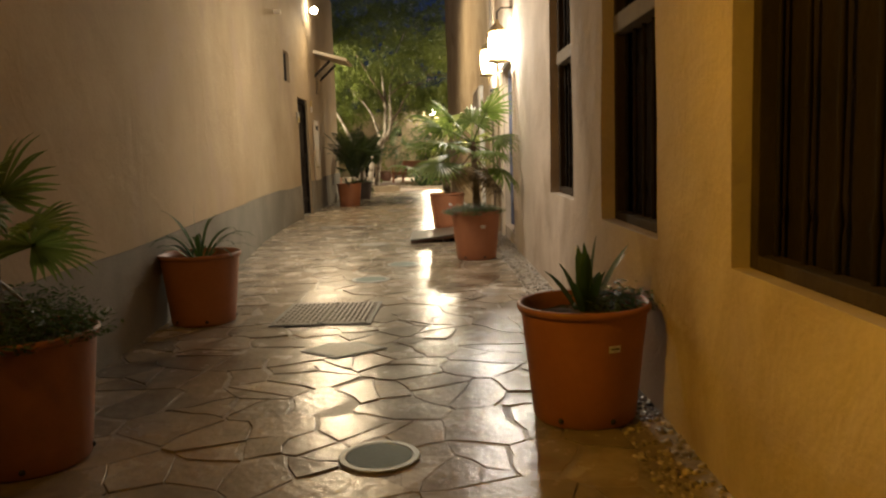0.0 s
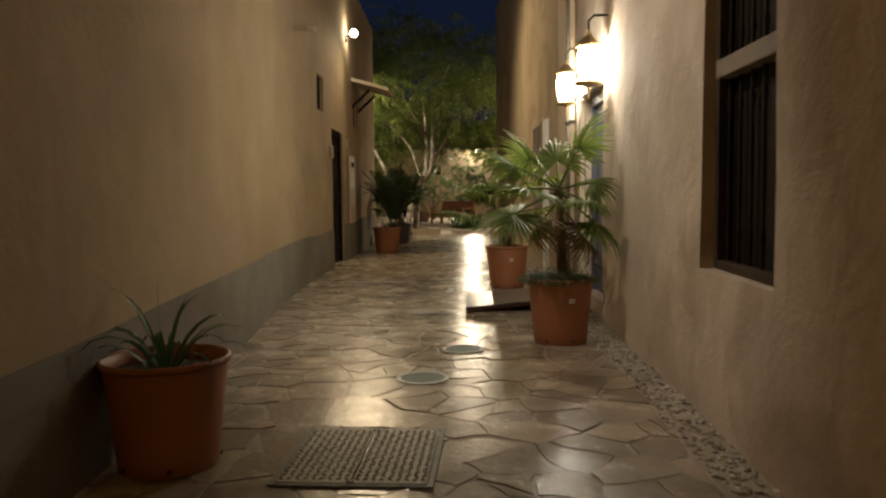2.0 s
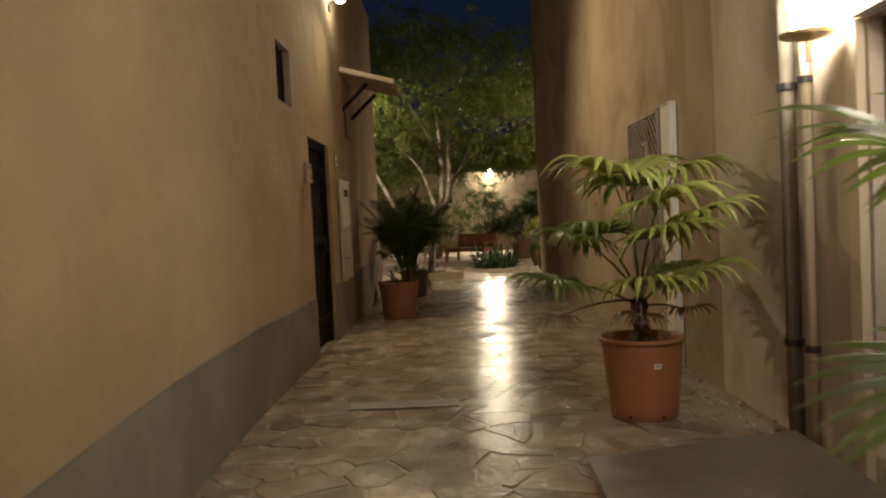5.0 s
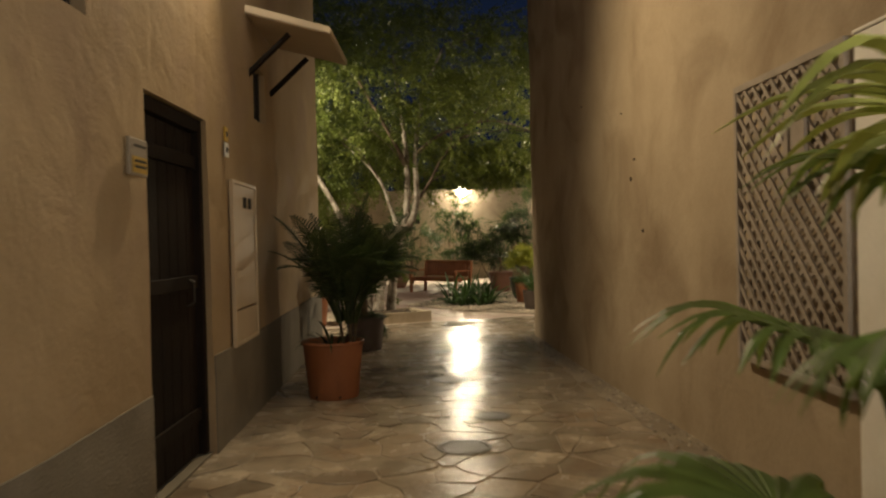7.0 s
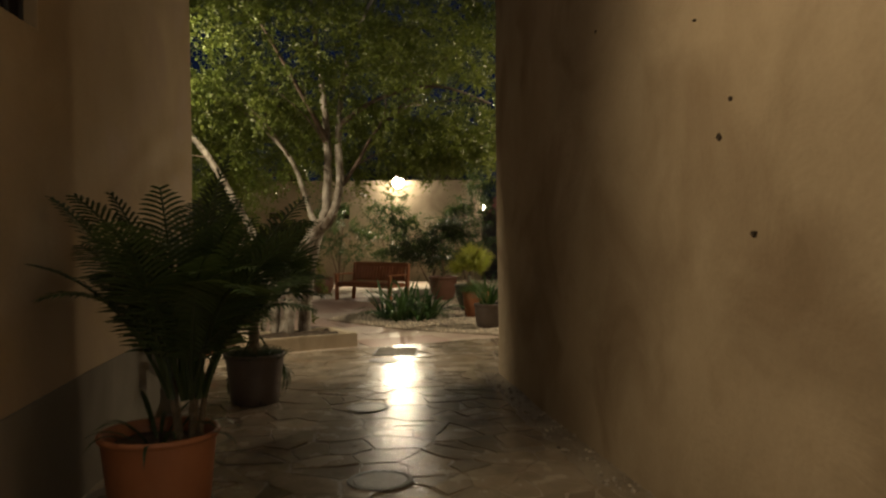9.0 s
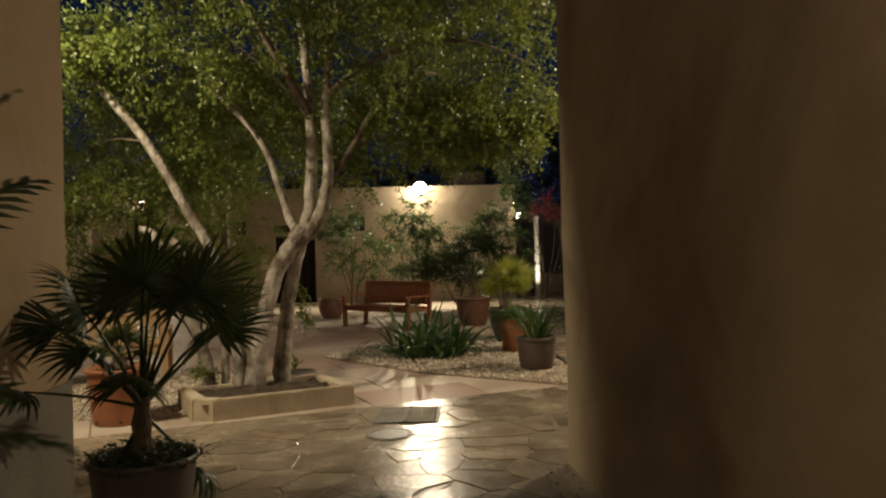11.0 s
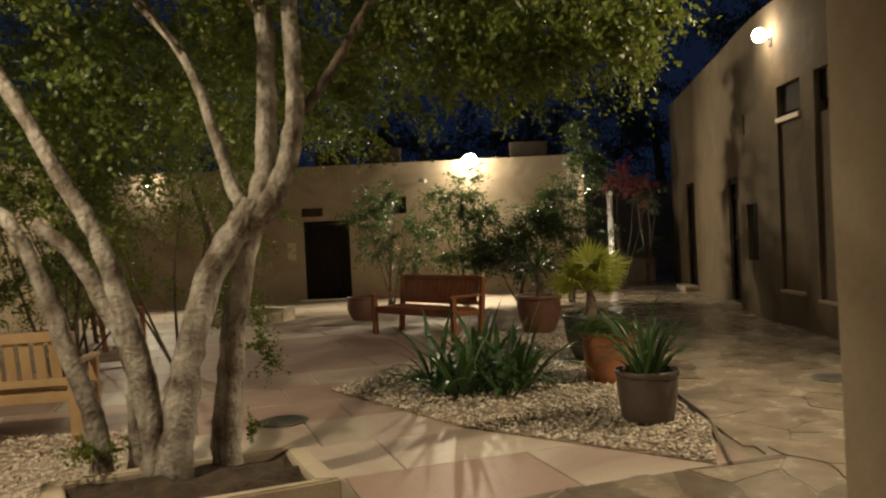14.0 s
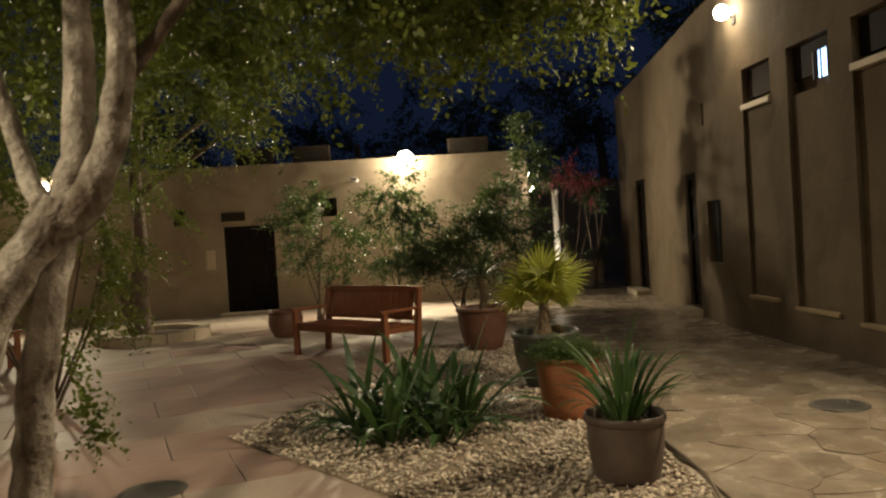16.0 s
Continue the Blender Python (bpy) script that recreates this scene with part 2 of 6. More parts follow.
# paler copy of the fan leaf, with lamplight painted into its colour
LEAF_FAN_LIT = leafy("lamplit_palm_leaf", (0.17, 0.215, 0.045), (0.34, 0.37, 0.11), thin=0.3)
LEAF_FAN_LIGHT = leafy("yellow_green_palm_leaf", (0.20, 0.24, 0.035), (0.36, 0.38, 0.08), thin=0.35)
LEAF_DARK = leafy("dark_palm_leaf", (0.022, 0.04, 0.014), (0.05, 0.075, 0.026))
LEAF_DRY = leafy("dry_palm_leaf", (0.12, 0.085, 0.045), (0.20, 0.145, 0.08))
LEAF_STRAP = leafy("strap_leaf", (0.028, 0.065, 0.022), (0.06, 0.115, 0.035))
GRASS = leafy("pot_weeds", (0.035, 0.075, 0.016), (0.085, 0.13, 0.03))
LEAF_RED = leafy("crimson_bract", (0.16, 0.03, 0.045), (0.26, 0.06, 0.085))
AMBER_GLASS = glow("lit_amber_glass", AMBER, 22.0)
LAMP_GLASS = glow("lit_lantern_glass", WARM, LANTERN_GLOW)
BULB = glow("lit_flood_lens", (1.0, 0.86, 0.62), BULB_GLOW)
BULB_HOODED = glow("hooded_flood_lens", (1.0, 0.86, 0.62), 5.0)
BLUE_PANE = glow("lit_window_pane", (0.35, 0.6, 1.0), 3.0)
LABEL_WHITE = surface("white_sticker", (0.75, 0.74, 0.72), (0.82, 0.81, 0.8), rough=0.5, bump=0)
LABEL_YELLOW = surface("yellow_sign_plate", (0.55, 0.36, 0.05), (0.62, 0.42, 0.07), rough=0.5, bump=0)
SIGN_GREY = surface("grey_sign_plate", (0.30, 0.26, 0.20), (0.36, 0.31, 0.25), rough=0.5, bump=0)


# ---- mesh helpers ----
def link(name, bm, mat, parent=None, label="", smooth=False):
    me = bpy.data.meshes.new(name)
    bm.normal_update()
    bm.to_mesh(me)
    bm.free()
    for mm in (mat if isinstance(mat, (list, tuple)) else [mat]):
        me.materials.append(mm)
    if smooth:
        me.polygons.foreach_set("use_smooth", [True] * len(me.polygons))
    ob = new(name, me)
    if parent is not None:
        ob.parent = parent
    if label:
        ob["label"] = label
    return ob


def part(name, bm, mat, parent, label="", smooth=False):
    return link(name, bm, mat, parent, label, smooth)


def shared(name, me, parent, m):
    ob = new(name, me)
    ob.parent = parent
    ob.matrix_basis = m
    return ob


def thing(name, at, label, category, group="", turn=0.0, kind=""):
    ob = new(name)
    ob.empty_display_size = 0.1
    ob.matrix_basis = pose(at[0], at[1], at[2], 0, 0, turn)
    return tagged(ob, label, category, group, kind)


def box(bm, lo, hi, bevel=0.0, m=None):
    x0, y0, z0 = lo
    x1, y1, z1 = hi
    vs = [bm.verts.new(v) for v in ((x0, y0, z0), (x1, y0, z0), (x1, y1, z0), (x0, y1, z0), (x0, y0, z1), (x1, y0, z1), (x1, y1, z1), (x0, y1, z1))]
    fs = [bm.faces.new([vs[i] for i in q]) for q in ((0, 3, 2, 1), (4, 5, 6, 7), (0, 1, 5, 4), (1, 2, 6, 5), (2, 3, 7, 6), (3, 0, 4, 7))]
    if bevel:
        es = list({e for f in fs for e in f.edges})
        out = bmesh.ops.bevel(bm, geom=es, offset=bevel, segments=2, affect="EDGES", profile=0.5)
        vs = list({v for f in out["faces"] for v in f.verts} | {v for v in vs if v.is_valid})
    if m is not None:
        bmesh.ops.transform(bm, matrix=m, verts=[v for v in vs if v.is_valid])
    return bm


def boxes(*items, bevel=0.0):
    bm = bmesh.new()
    for lo, hi in items:
        box(bm, lo, hi, bevel)
    return bm


def lathe(bm, profile, seg=32, at=(0, 0, 0)):
    rings = []
    for r, z in profile:
        if r <= 0:
            rings.append([bm.verts.new((at[0], at[1], at[2] + z))])
        else:
            rings.append([bm.verts.new((at[0] + r * math.cos(2 * math.pi * i / seg), at[1] + r * math.sin(2 * math.pi * i / seg), at[2] + z)) for i in range(seg)])
    for a, b in zip(rings, rings[1:]):
        for i in range(seg):
            j = (i + 1) % seg
            if len(a) == 1 and len(b) == 1:
                continue
            if len(a) == 1:
                bm.faces.new((a[0], b[j], b[i]))
            elif len(b) == 1:
                bm.faces.new((a[i], a[j], b[0]))
            else:
                bm.faces.new((a[i], a[j], b[j], b[i]))
    return bm


def tube(bm, pts, radii, seg=8, rough=0.0, seed=0):
    rr = random.Random(seed)
    pts = [Vector(p) for p in pts]
    rings = []
    for i, p in enumerate(pts):
        d = (pts[min(i + 1, len(pts) - 1)] - pts[max(i - 1, 0)]).normalized()
        side = d.cross(Vector((0.31, 0.95, 0.05)))
        if side.length < 1e-3:
            side = d.cross(Vector((1, 0, 0)))
        side.normalize()
        up = side.cross(d)
        ring = []
        for k in range(seg):
            a = 2 * math.pi * k / seg
            r = radii[i] * (1 + rough * (rr.random() - 0.5))
            ring.append(bm.verts.new(p + side * (r * math.cos(a)) + up * (r * math.sin(a))))
        rings.append(ring)
    for a, b in zip(rings, rings[1:]):
        for k in range(seg):
            j = (k + 1) % seg
            bm.faces.new((a[k], a[j], b[j], b[k]))
    bm.faces.new(rings[-1])
    bm.faces.new(rings[0][::-1])
    return bm


def smooth_path(ctrl, steps=5):
    """Catmull-Rom points through (place, radius) pairs."""
    pts, rad = [], []
    n = len(ctrl)
    for i in range(n - 1):
        p = [Vector(ctrl[min(max(i + k, 0), n - 1)][0]) for k in (-1, 0, 1, 2)]
        for s in range(steps):
            t = s / steps
            pts.append(0.5 * ((2 * p[1]) + (p[2] - p[0]) * t + (2 * p[0] - 5 * p[1] + 4 * p[2] - p[3]) * t * t + (3 * p[1] - p[0] - 3 * p[2] + p[3]) * t ** 3))
            rad.append(ctrl[i][1] * (1 - t) + ctrl[i + 1][1] * t)
    pts.append(Vector(ctrl[-1][0]))
    rad.append(ctrl[-1][1])
    return pts, rad


class Line:
    """A wall's line in plan, read by distance along it."""

    def __init__(self, pts):
        self.p = [Vector(q) for q in pts]
        self.s = [0.0]
        for a, b in zip(self.p, self.p[1:]):
            self.s.append(self.s[-1] + (b - a).length)
        self.end = self.s[-1]

    def at(self, s):
        s = min(max(s, 0.0), self.end)
        i = max(k for k in range(len(self.s) - 1) if self.s[k] <= s + 1e-9)
        t = (s - self.s[i]) / (self.s[i + 1] - self.s[i])
        return self.p[i].lerp(self.p[i + 1], t)

    def normal(self, s):
        d = (self.at(s + 0.15) - self.at(s - 0.15)).normalized()
        return Vector((d.y, -d.x))

    def of_y(self, y):
        for k in range(len(self.p) - 1):
            a, b = self.p[k].y, self.p[k + 1].y
            if min(a, b) <= y <= max(a, b):
                return self.s[k] + (y - a) / (b - a) * (self.s[k + 1] - self.s[k])
        return 0.0 if abs(y - self.p[0].y) < abs(y - self.p[-1].y) else self.end


def strip_wall(name, line, out, thick, z0, z1, openings=(), mat=None, wobble=0.012, step=0.6, label="", batter=0.0, s0=0.0, s1=None, top=None, proud=0.0):
    """A wall along a line with rectangular openings (s0, s1, za, zb); out is +1 or -1: the side of the line's normal that the seen face looks to."""
    s1 = line.end if s1 is None else s1
    ss, zs = {s0, s1}, {z0, z1}
    for a, b, c, d in openings:
        ss |= {a, b}
        zs |= {c, d}

    def fill(vals, st):
        vals = sorted(vals)
        res = []
        for a, b in zip(vals, vals[1:]):
            k = max(1, int(math.ceil((b - a) / st)))
            res += [a + (b - a) * i / k for i in range(k)]
        return res + [vals[-1]]

    ss, zs = fill({v for v in ss if s0 <= v <= s1}, step), fill({v for v in zs if z0 <= v <= z1}, step)
    bm = bmesh.new()
    front, back = {}, {}
    for i, s in enumerate(ss):
        p, nrm = line.at(s), line.normal(s) * out
        for j, z in enumerate(zs):
            w = noise.noise(Vector((p.x * 0.9, p.y * 0.9, z * 0.9))) * wobble + proud - batter * (z - z0)
            zz = z if not (top and j == len(zs) - 1) else z + top * noise.noise(Vector((p.x * 0.7, p.y * 0.7, 3.3)))
            front[i, j] = bm.verts.new((p.x + nrm.x * w, p.y + nrm.y * w, zz))
            back[i, j] = bm.verts.new((p.x - nrm.x * thick, p.y - nrm.y * thick, zz))

    def solid(i, j):
        if not (0 <= i < len(ss) - 1 and 0 <= j < len(zs) - 1):
            return False
        sm, zm = (ss[i] + ss[i + 1]) / 2, (zs[j] + zs[j + 1]) / 2
        return not any(a < sm < b and c < zm < d for a, b, c, d in openings)

    for i in range(len(ss) - 1):
        for j in range(len(zs) - 1):
            if not solid(i, j):
                continue
            bm.faces.new((front[i, j], front[i + 1, j], front[i + 1, j + 1], front[i, j + 1]))
            bm.faces.new((back[i, j + 1], back[i + 1, j + 1], back[i + 1, j], back[i, j]))
            for di, dj, a, b in ((-1, 0, (i, j), (i, j + 1)), (1, 0, (i + 1, j + 1), (i + 1, j)), (0, -1, (i + 1, j), (i, j)), (0, 1, (i, j + 1), (i + 1, j + 1))):
                if not solid(i + di, j + dj):
                    bm.faces.new((front[a], front[b], back[b], back[a]))
    bmesh.ops.recalc_face_normals(bm, faces=bm.faces[:])
    ob = link(name, bm, mat)
    return tagged(ob, label, "", "", "structure")



# ---- ground ----
bm = bmesh.new()
bmesh.ops.create_grid(bm, x_segments=12, y_segments=12, size=150, matrix=Matrix.Translation((0, 20, -0.06)))
ground = tagged(link("ground", bm, EARTH), "dry earth ground under the old quarter", "ground", "", "structure")

# ---- the alley's walls ----
LEFT = Line([(-1.15, -9), (-1.25, -4), (-1.40, 0), (-1.47, 2.5), (-1.60, 4.5), (-1.74, 6.3), (-1.98, 8.6), (-2.07, 10.5), (-2.085, 12.6), (-2.09, 14.5), (-2.13, 16), (-2.24, 19.9)])
RIGHT = Line([(1.60, -9), (1.58, -1), (1.57, 2), (1.57, 4), (1.56, 6), (1.56, 9), (1.48, 11.2), (1.44, 13), (1.27, 15.5), (1.08, 18), (0.98, 20.15)])
ly, ry = LEFT.of_y, RIGHT.of_y
L_DOOR = (ly(12.62), ly(13.81), 0.0, 2.38)
HOLES = [(ly(11.35), ly(11.9), 2.58, 3.12), (ly(15.4), ly(15.92), 2.64, 3.14)]
strip_wall("wall_west", LEFT, 1, 0.45, -0.06, 5.5, [(L_DOOR[0], L_DOOR[1], -0.06, 2.38)] + HOLES, PLASTER, label="tall sand-coloured earth plaster wall with rounded patches")
strip_wall("baseboard_west", LEFT, 1, 0.0, -0.05, 0.65, [], DADO, s0=0.0, s1=L_DOOR[0] - 0.02, proud=0.014, wobble=0.006, top=0.03, label="grey cement dado along the foot of the wall")
strip_wall("baseboard_west_far", LEFT, 1, 0.0, -0.05, 0.72, [], DADO, s0=L_DOOR[1] + 0.02, proud=0.014, wobble=0.006, top=0.05, label="grey cement dado along the foot of the wall")
R_WINS = [(ry(-1.45), ry(-0.30), 0.79, 2.75), (ry(0.57), ry(1.68), 0.79, 2.75), (ry(2.72), ry(3.77), 0.84, 2.8)]
R_DOOR = (ry(7.05), ry(8.2), 0.16, 2.3)
strip_wall("wall_east", RIGHT, -1, 0.45, -0.06, 6.0, R_WINS + [R_DOOR], PLASTER_PALE, wobble=0.02, s1=ry(10.4), label="sand-coloured earth plaster wall with deep windows")

strip_wall("wall_east_far", RIGHT, -1, 0.45, -0.06, 6.0, [], PLASTER_BROWN, wobble=0.02, s0=ry(10.4), label="brown earth plaster wall with a rounded corner")

# walls that turn off at the court's mouth and close the alley behind
strip_wall("wall_court_southwest", Line([(-2.6, 19.86), (-9.0, 20.6)]), -1, 0.4, -0.06, 5.5, [], PLASTER)
strip_wall("wall_court_southeast", Line([(1.44, 20.12), (6.6, 20.6)]), -1, 0.4, -0.06, 6.0, [], PLASTER)
strip_wall("wall_south", Line([(-1.7, -9.0), (2.2, -9.0)]), -1, 0.4, -0.06, 5.5, [], PLASTER)

# ---- the court's walls ----
NORTH = Line([(-9.0, 37.6), (3.25, 37.6)])
strip_wall("wall_north", NORTH, 1, 0.4, -0.06, 3.34, [(5.26, 6.4, -0.06, 1.98), (7.46, 7.84, 2.08, 2.5), (4.15, 4.43, 2.06, 2.44)], PLASTER_DARK, label="low earth plaster wall with a dark double door")
EAST = Line([(4.75, 20.5), (4.70, 26.5), (4.68, 30.2), (5.15, 34.0), (5.75, 38.9)])
ey = EAST.of_y
E_NICHES = [(ey(28.75), ey(29.5), 0.5, 3.38), (ey(27.5), ey(28.35), 0.45, 3.38), (ey(26.2), ey(27.1), 0.4, 3.38)]
E_OPEN = [(ey(31.65), ey(32.3), 0.12, 2.25), (ey(35.7), ey(36.7), 0.1, 2.42), (ey(30.38), ey(31.05), 0.87, 1.77), (ey(31.0), ey(31.15), 2.9, 3.22)]
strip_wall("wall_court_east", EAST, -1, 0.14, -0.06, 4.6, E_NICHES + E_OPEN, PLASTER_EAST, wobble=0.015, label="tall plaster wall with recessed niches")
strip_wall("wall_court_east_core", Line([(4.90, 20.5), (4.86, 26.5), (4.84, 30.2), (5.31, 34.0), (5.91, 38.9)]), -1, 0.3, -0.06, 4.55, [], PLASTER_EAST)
strip_wall("wall_court_west", Line([(-8.9, 20.4), (-8.9, 37.6)]), 1, 0.3, -0.06, 3.4, [], PLASTER_DARK)
strip_wall("wall_back_alley", Line([(3.2, 44.5), (9.0, 44.5)]), 1, 0.3, -0.06, 3.0, [], PLASTER_DARK)
strip_wall("wall_back_alley_west", Line([(3.25, 38.0), (3.25, 44.5)]), 1, 0.3, -0.06, 3.3, [], PLASTER_DARK)

# ---- paving ----
def clip_poly(poly, p, nrm):
    """Keep the part of a polygon where (q - p) . nrm <= 0."""
    res = []
    for a, b in zip(poly, poly[1:] + poly[:1]):
        da, db = (a - p).dot(nrm), (b - p).dot(nrm)
        if da <= 0:
            res.append(a)
        if da * db < 0:
            res.append(a.lerp(b, da / (da - db)))
    return res


def right_edge(y):
    return RIGHT.at(ry(y)).x - 0.24


def cells(seeds, joint, limit=None):
    """Irregular paving: each seed's own field, drawn in by the joint."""
    grid = {}
    for i, s in enumerate(seeds):
        grid.setdefault((int(s.x // 0.6), int(s.y // 0.6)), []).append(i)
    res = []
    for i, s in enumerate(seeds):
        poly = [s + Vector(d) for d in ((-0.6, -0.6), (0.6, -0.6), (0.6, 0.6), (-0.6, 0.6))]
        gx, gy = int(s.x // 0.6), int(s.y // 0.6)
        near = [k for a in (-2, -1, 0, 1, 2) for b in (-2, -1, 0, 1, 2) for k in grid.get((gx + a, gy + b), ()) if k != i]
        for k in near:
            d = seeds[k] - s
            if d.length < 1.3:
                n = d.normalized()
                poly = clip_poly(poly, (s + seeds[k]) / 2 - n * joint * (0.3 + 2.4 * (((i + k) * 7) % 11 / 10) ** 2), n)
                if len(poly) < 3:
                    break
        if limit and len(poly) >= 3:
            for p, n in limit(s):
                poly = clip_poly(poly, p, n)
                if len(poly) < 3:
                    break
        if len(poly) >= 3:
            c = sum(poly, Vector((0, 0))) / len(poly)
            clean = [poly[0]]
            for q in poly[1:]:
                if (q - clean[-1]).length > 0.02:
                    clean.append(q)
            if len(clean) >= 3:
                res.append((c, clean))
    return res


def slab_faces(poly, c, top, low, edge=0.0025, tilt=Vector((0, 0))):
    """A flat stone with a small chamfer, as vertices and faces about its own middle."""
    n = len(poly)
    v = [(q.x - c.x, q.y - c.y, low) for q in poly] + [(q.x - c.x, q.y - c.y, top - edge * 0.5 + (q - c).dot(tilt)) for q in poly]
    ins = [q + (c - q).normalized() * edge for q in poly]
    v += [(q.x - c.x, q.y - c.y, top + (q - c).dot(tilt)) for q in ins]
    f = []
    for k in range(2):
        f += [(k * n + i, k * n + (i + 1) % n, (k + 1) * n + (i + 1) % n, (k + 1) * n + i) for i in range(n)]
    f.append(tuple(range(2 * n, 3 * n)))
    return v, f


def floor_bed(name, corners, z, mat, label):
    bm = bmesh.new()
    top = [bm.verts.new((x, y, z)) for x, y in corners]
    bm.faces.new(top)
    ext = bmesh.ops.extrude_face_region(bm, geom=bm.faces[:])
    bmesh.ops.translate(bm, verts=[e for e in ext["geom"] if isinstance(e, bmesh.types.BMVert)], vec=(0, 0, -0.04))
    bmesh.ops.recalc_face_normals(bm, faces=bm.faces[:])
    return tagged(link(name, bm, mat), label, "", "", "structure")


COURT_EDGE = (Vector((0.17, 22.58)), Vector((-0.34, 0.94)))
floor = floor_bed("floor", [(-2.6, -9), (2.0, -9), (2.0, 20), (5.0, 20.4), (5.3, 44), (2.0, 44), (2.0, 23.3), (-9, 19.3 - 0.0), (-9, 19.0), (-2.6, 19.0)], -0.0045, MORTAR, "buff mortar bed under pale crazy-paved flagstones")
pave_rng = random.Random(11)
seeds = []
y = -8.6
while y < 24.5:
    x = -9.0 if y > 19.6 else -2.6
    while x < 5.2:
        s = Vector((x + pave_rng.uniform(-0.27, 0.27), y + pave_rng.uniform(-0.24, 0.24)))
        if pave_rng.random() < 0.16:
            x += 0.3
            continue
        inside = (s - COURT_EDGE[0]).dot(COURT_EDGE[1]) < 0.3
        if s.y < 20.2:
            inside = inside and LEFT.at(ly(s.y)).x - 0.3 < s.x < right_edge(s.y) + 0.15
        if inside or (s.x > 2.0 and s.y > 20.3):
            seeds.append(s)
        x += pave_rng.choice((0.18, 0.26, 0.38) if y < 17.5 else (0.20, 0.34, 0.50))
    y += pave_rng.choice((0.17, 0.24, 0.31) if y < 17.5 else (0.20, 0.29, 0.38))
while y < 43.5:
    x = 2.2
    while x < 5.4:
        seeds.append(Vector((x + pave_rng.uniform(-0.18, 0.18), y + pave_rng.uniform(-0.15, 0.15))))
        x += 0.55
    y += 0.5


def pave_limit(s):
    res = []
    if s.y < 20.15:
        res.append((Vector((right_edge(s.y), s.y)), Vector((1, 0.03))))
    elif s.x < 2.0:
        res.append(COURT_EDGE)
    else:
        res.append((Vector((1.95, s.y)), Vector((-1, 0))))
    return res


def broken(c, poly):
    """Breaks the straight edges of a stone; neighbours bend alike, so the joints stay even."""
    pts = []
    for a, b in zip(poly, poly[1:] + poly[:1]):
        k = 3 if (b - a).length > 0.26 else 2 if (b - a).length > 0.11 else 1
        pts += [a.lerp(b, i / k) for i in range(k)]
    out = []
    for q in pts:
        w = Vector((0, 0))
        for size, amp in ((3.1, 0.055), (8.0, 0.028)):
            w += Vector((noise.noise(Vector((q.x * size, q.y * size, 1.7))), noise.noise(Vector((q.x * size, q.y * size, 9.3))))) * amp
        out.append(q + w)
    return c, out


stones = [broken(c, p) for c, p in cells(seeds, 0.0055, pave_limit)]
near_stones = [k for k, (c, p) in enumerate(stones) if -1.0 < c.y < 8.6 and c.x < 2][:200] + [k for k, (c, p) in enumerate(stones) if 11.5 < c.y < 15.5 and c.x < 2][:95]
near_set = set(near_stones)
tilt_rng = random.Random(29)


def stone_tilt():
    return Vector((tilt_rng.gauss(0, 0.009), tilt_rng.gauss(0, 0.009)))


far_v, far_f = [], []
for k, (c, poly) in enumerate(stones):
    top = 0.003 * pave_rng.uniform(-1, 1)
    if k in near_set:
        continue
    v, f = slab_faces(poly, c, top, -0.03, tilt=stone_tilt())
    b = len(far_v)
    far_v += [(q[0] + c.x, q[1] + c.y, q[2]) for q in v]
    far_f += [tuple(i + b for i in q) for q in f]
me = bpy.data.meshes.new("flagstones")
me.from_pydata(far_v, [], far_f)
me.materials.append(STONE)
ob = new("flagstones", me)
ob.parent = floor
tagged(ob, "", "", "", "stuff")

# court pavers, laid in a slanting grid
court = floor_bed("pavement", [(-9, 19.4), (2.1, 23.25), (2.1, 44), (-9, 44)], -0.02, MORTAR, "smooth slabs of the court in buff and dull pink")
ax, ay = Vector((0.94, 0.34)), Vector((-0.34, 0.94))
PW, PH = 1.25, 0.82
paver_meshes = {}
for mat in (PAVER, PAVER_RED):
    v, f = slab_faces([Vector((-PW / 2 + 0.006, -PH / 2 + 0.006)), Vector((PW / 2 - 0.006, -PH / 2 + 0.006)), Vector((PW / 2 - 0.006, PH / 2 - 0.006)), Vector((-PW / 2 + 0.006, PH / 2 - 0.006))], Vector((0, 0)), -0.004, -0.03, 0.008)
    me = bpy.data.meshes.new("paver")
    me.from_pydata(v, [], f)
    me.materials.append(mat)
    paver_meshes[mat] = me
turn_m = Matrix.Rotation(math.atan2(ax.y, ax.x), 4, "Z")
for i in range(-9, 9):
    for j in range(0, 19):
        c = COURT_EDGE[0] + ax * (i * PW + (0.4 if j % 2 else 0)) + ay * ((j + 0.5) * PH + 0.01)
        if -8.4 < c.x < 1.7 and c.y < 37.2:
            red = (3 <= j <= 4 and -2 <= i <= 1) or (6 <= j <= 9 and -3 <= i <= 1) or (i * 5 + j * 3) % 11 == 0
            shared("paver", paver_meshes[PAVER_RED if red else PAVER], court, Matrix.Translation((c.x, c.y, 0)) @ turn_m)


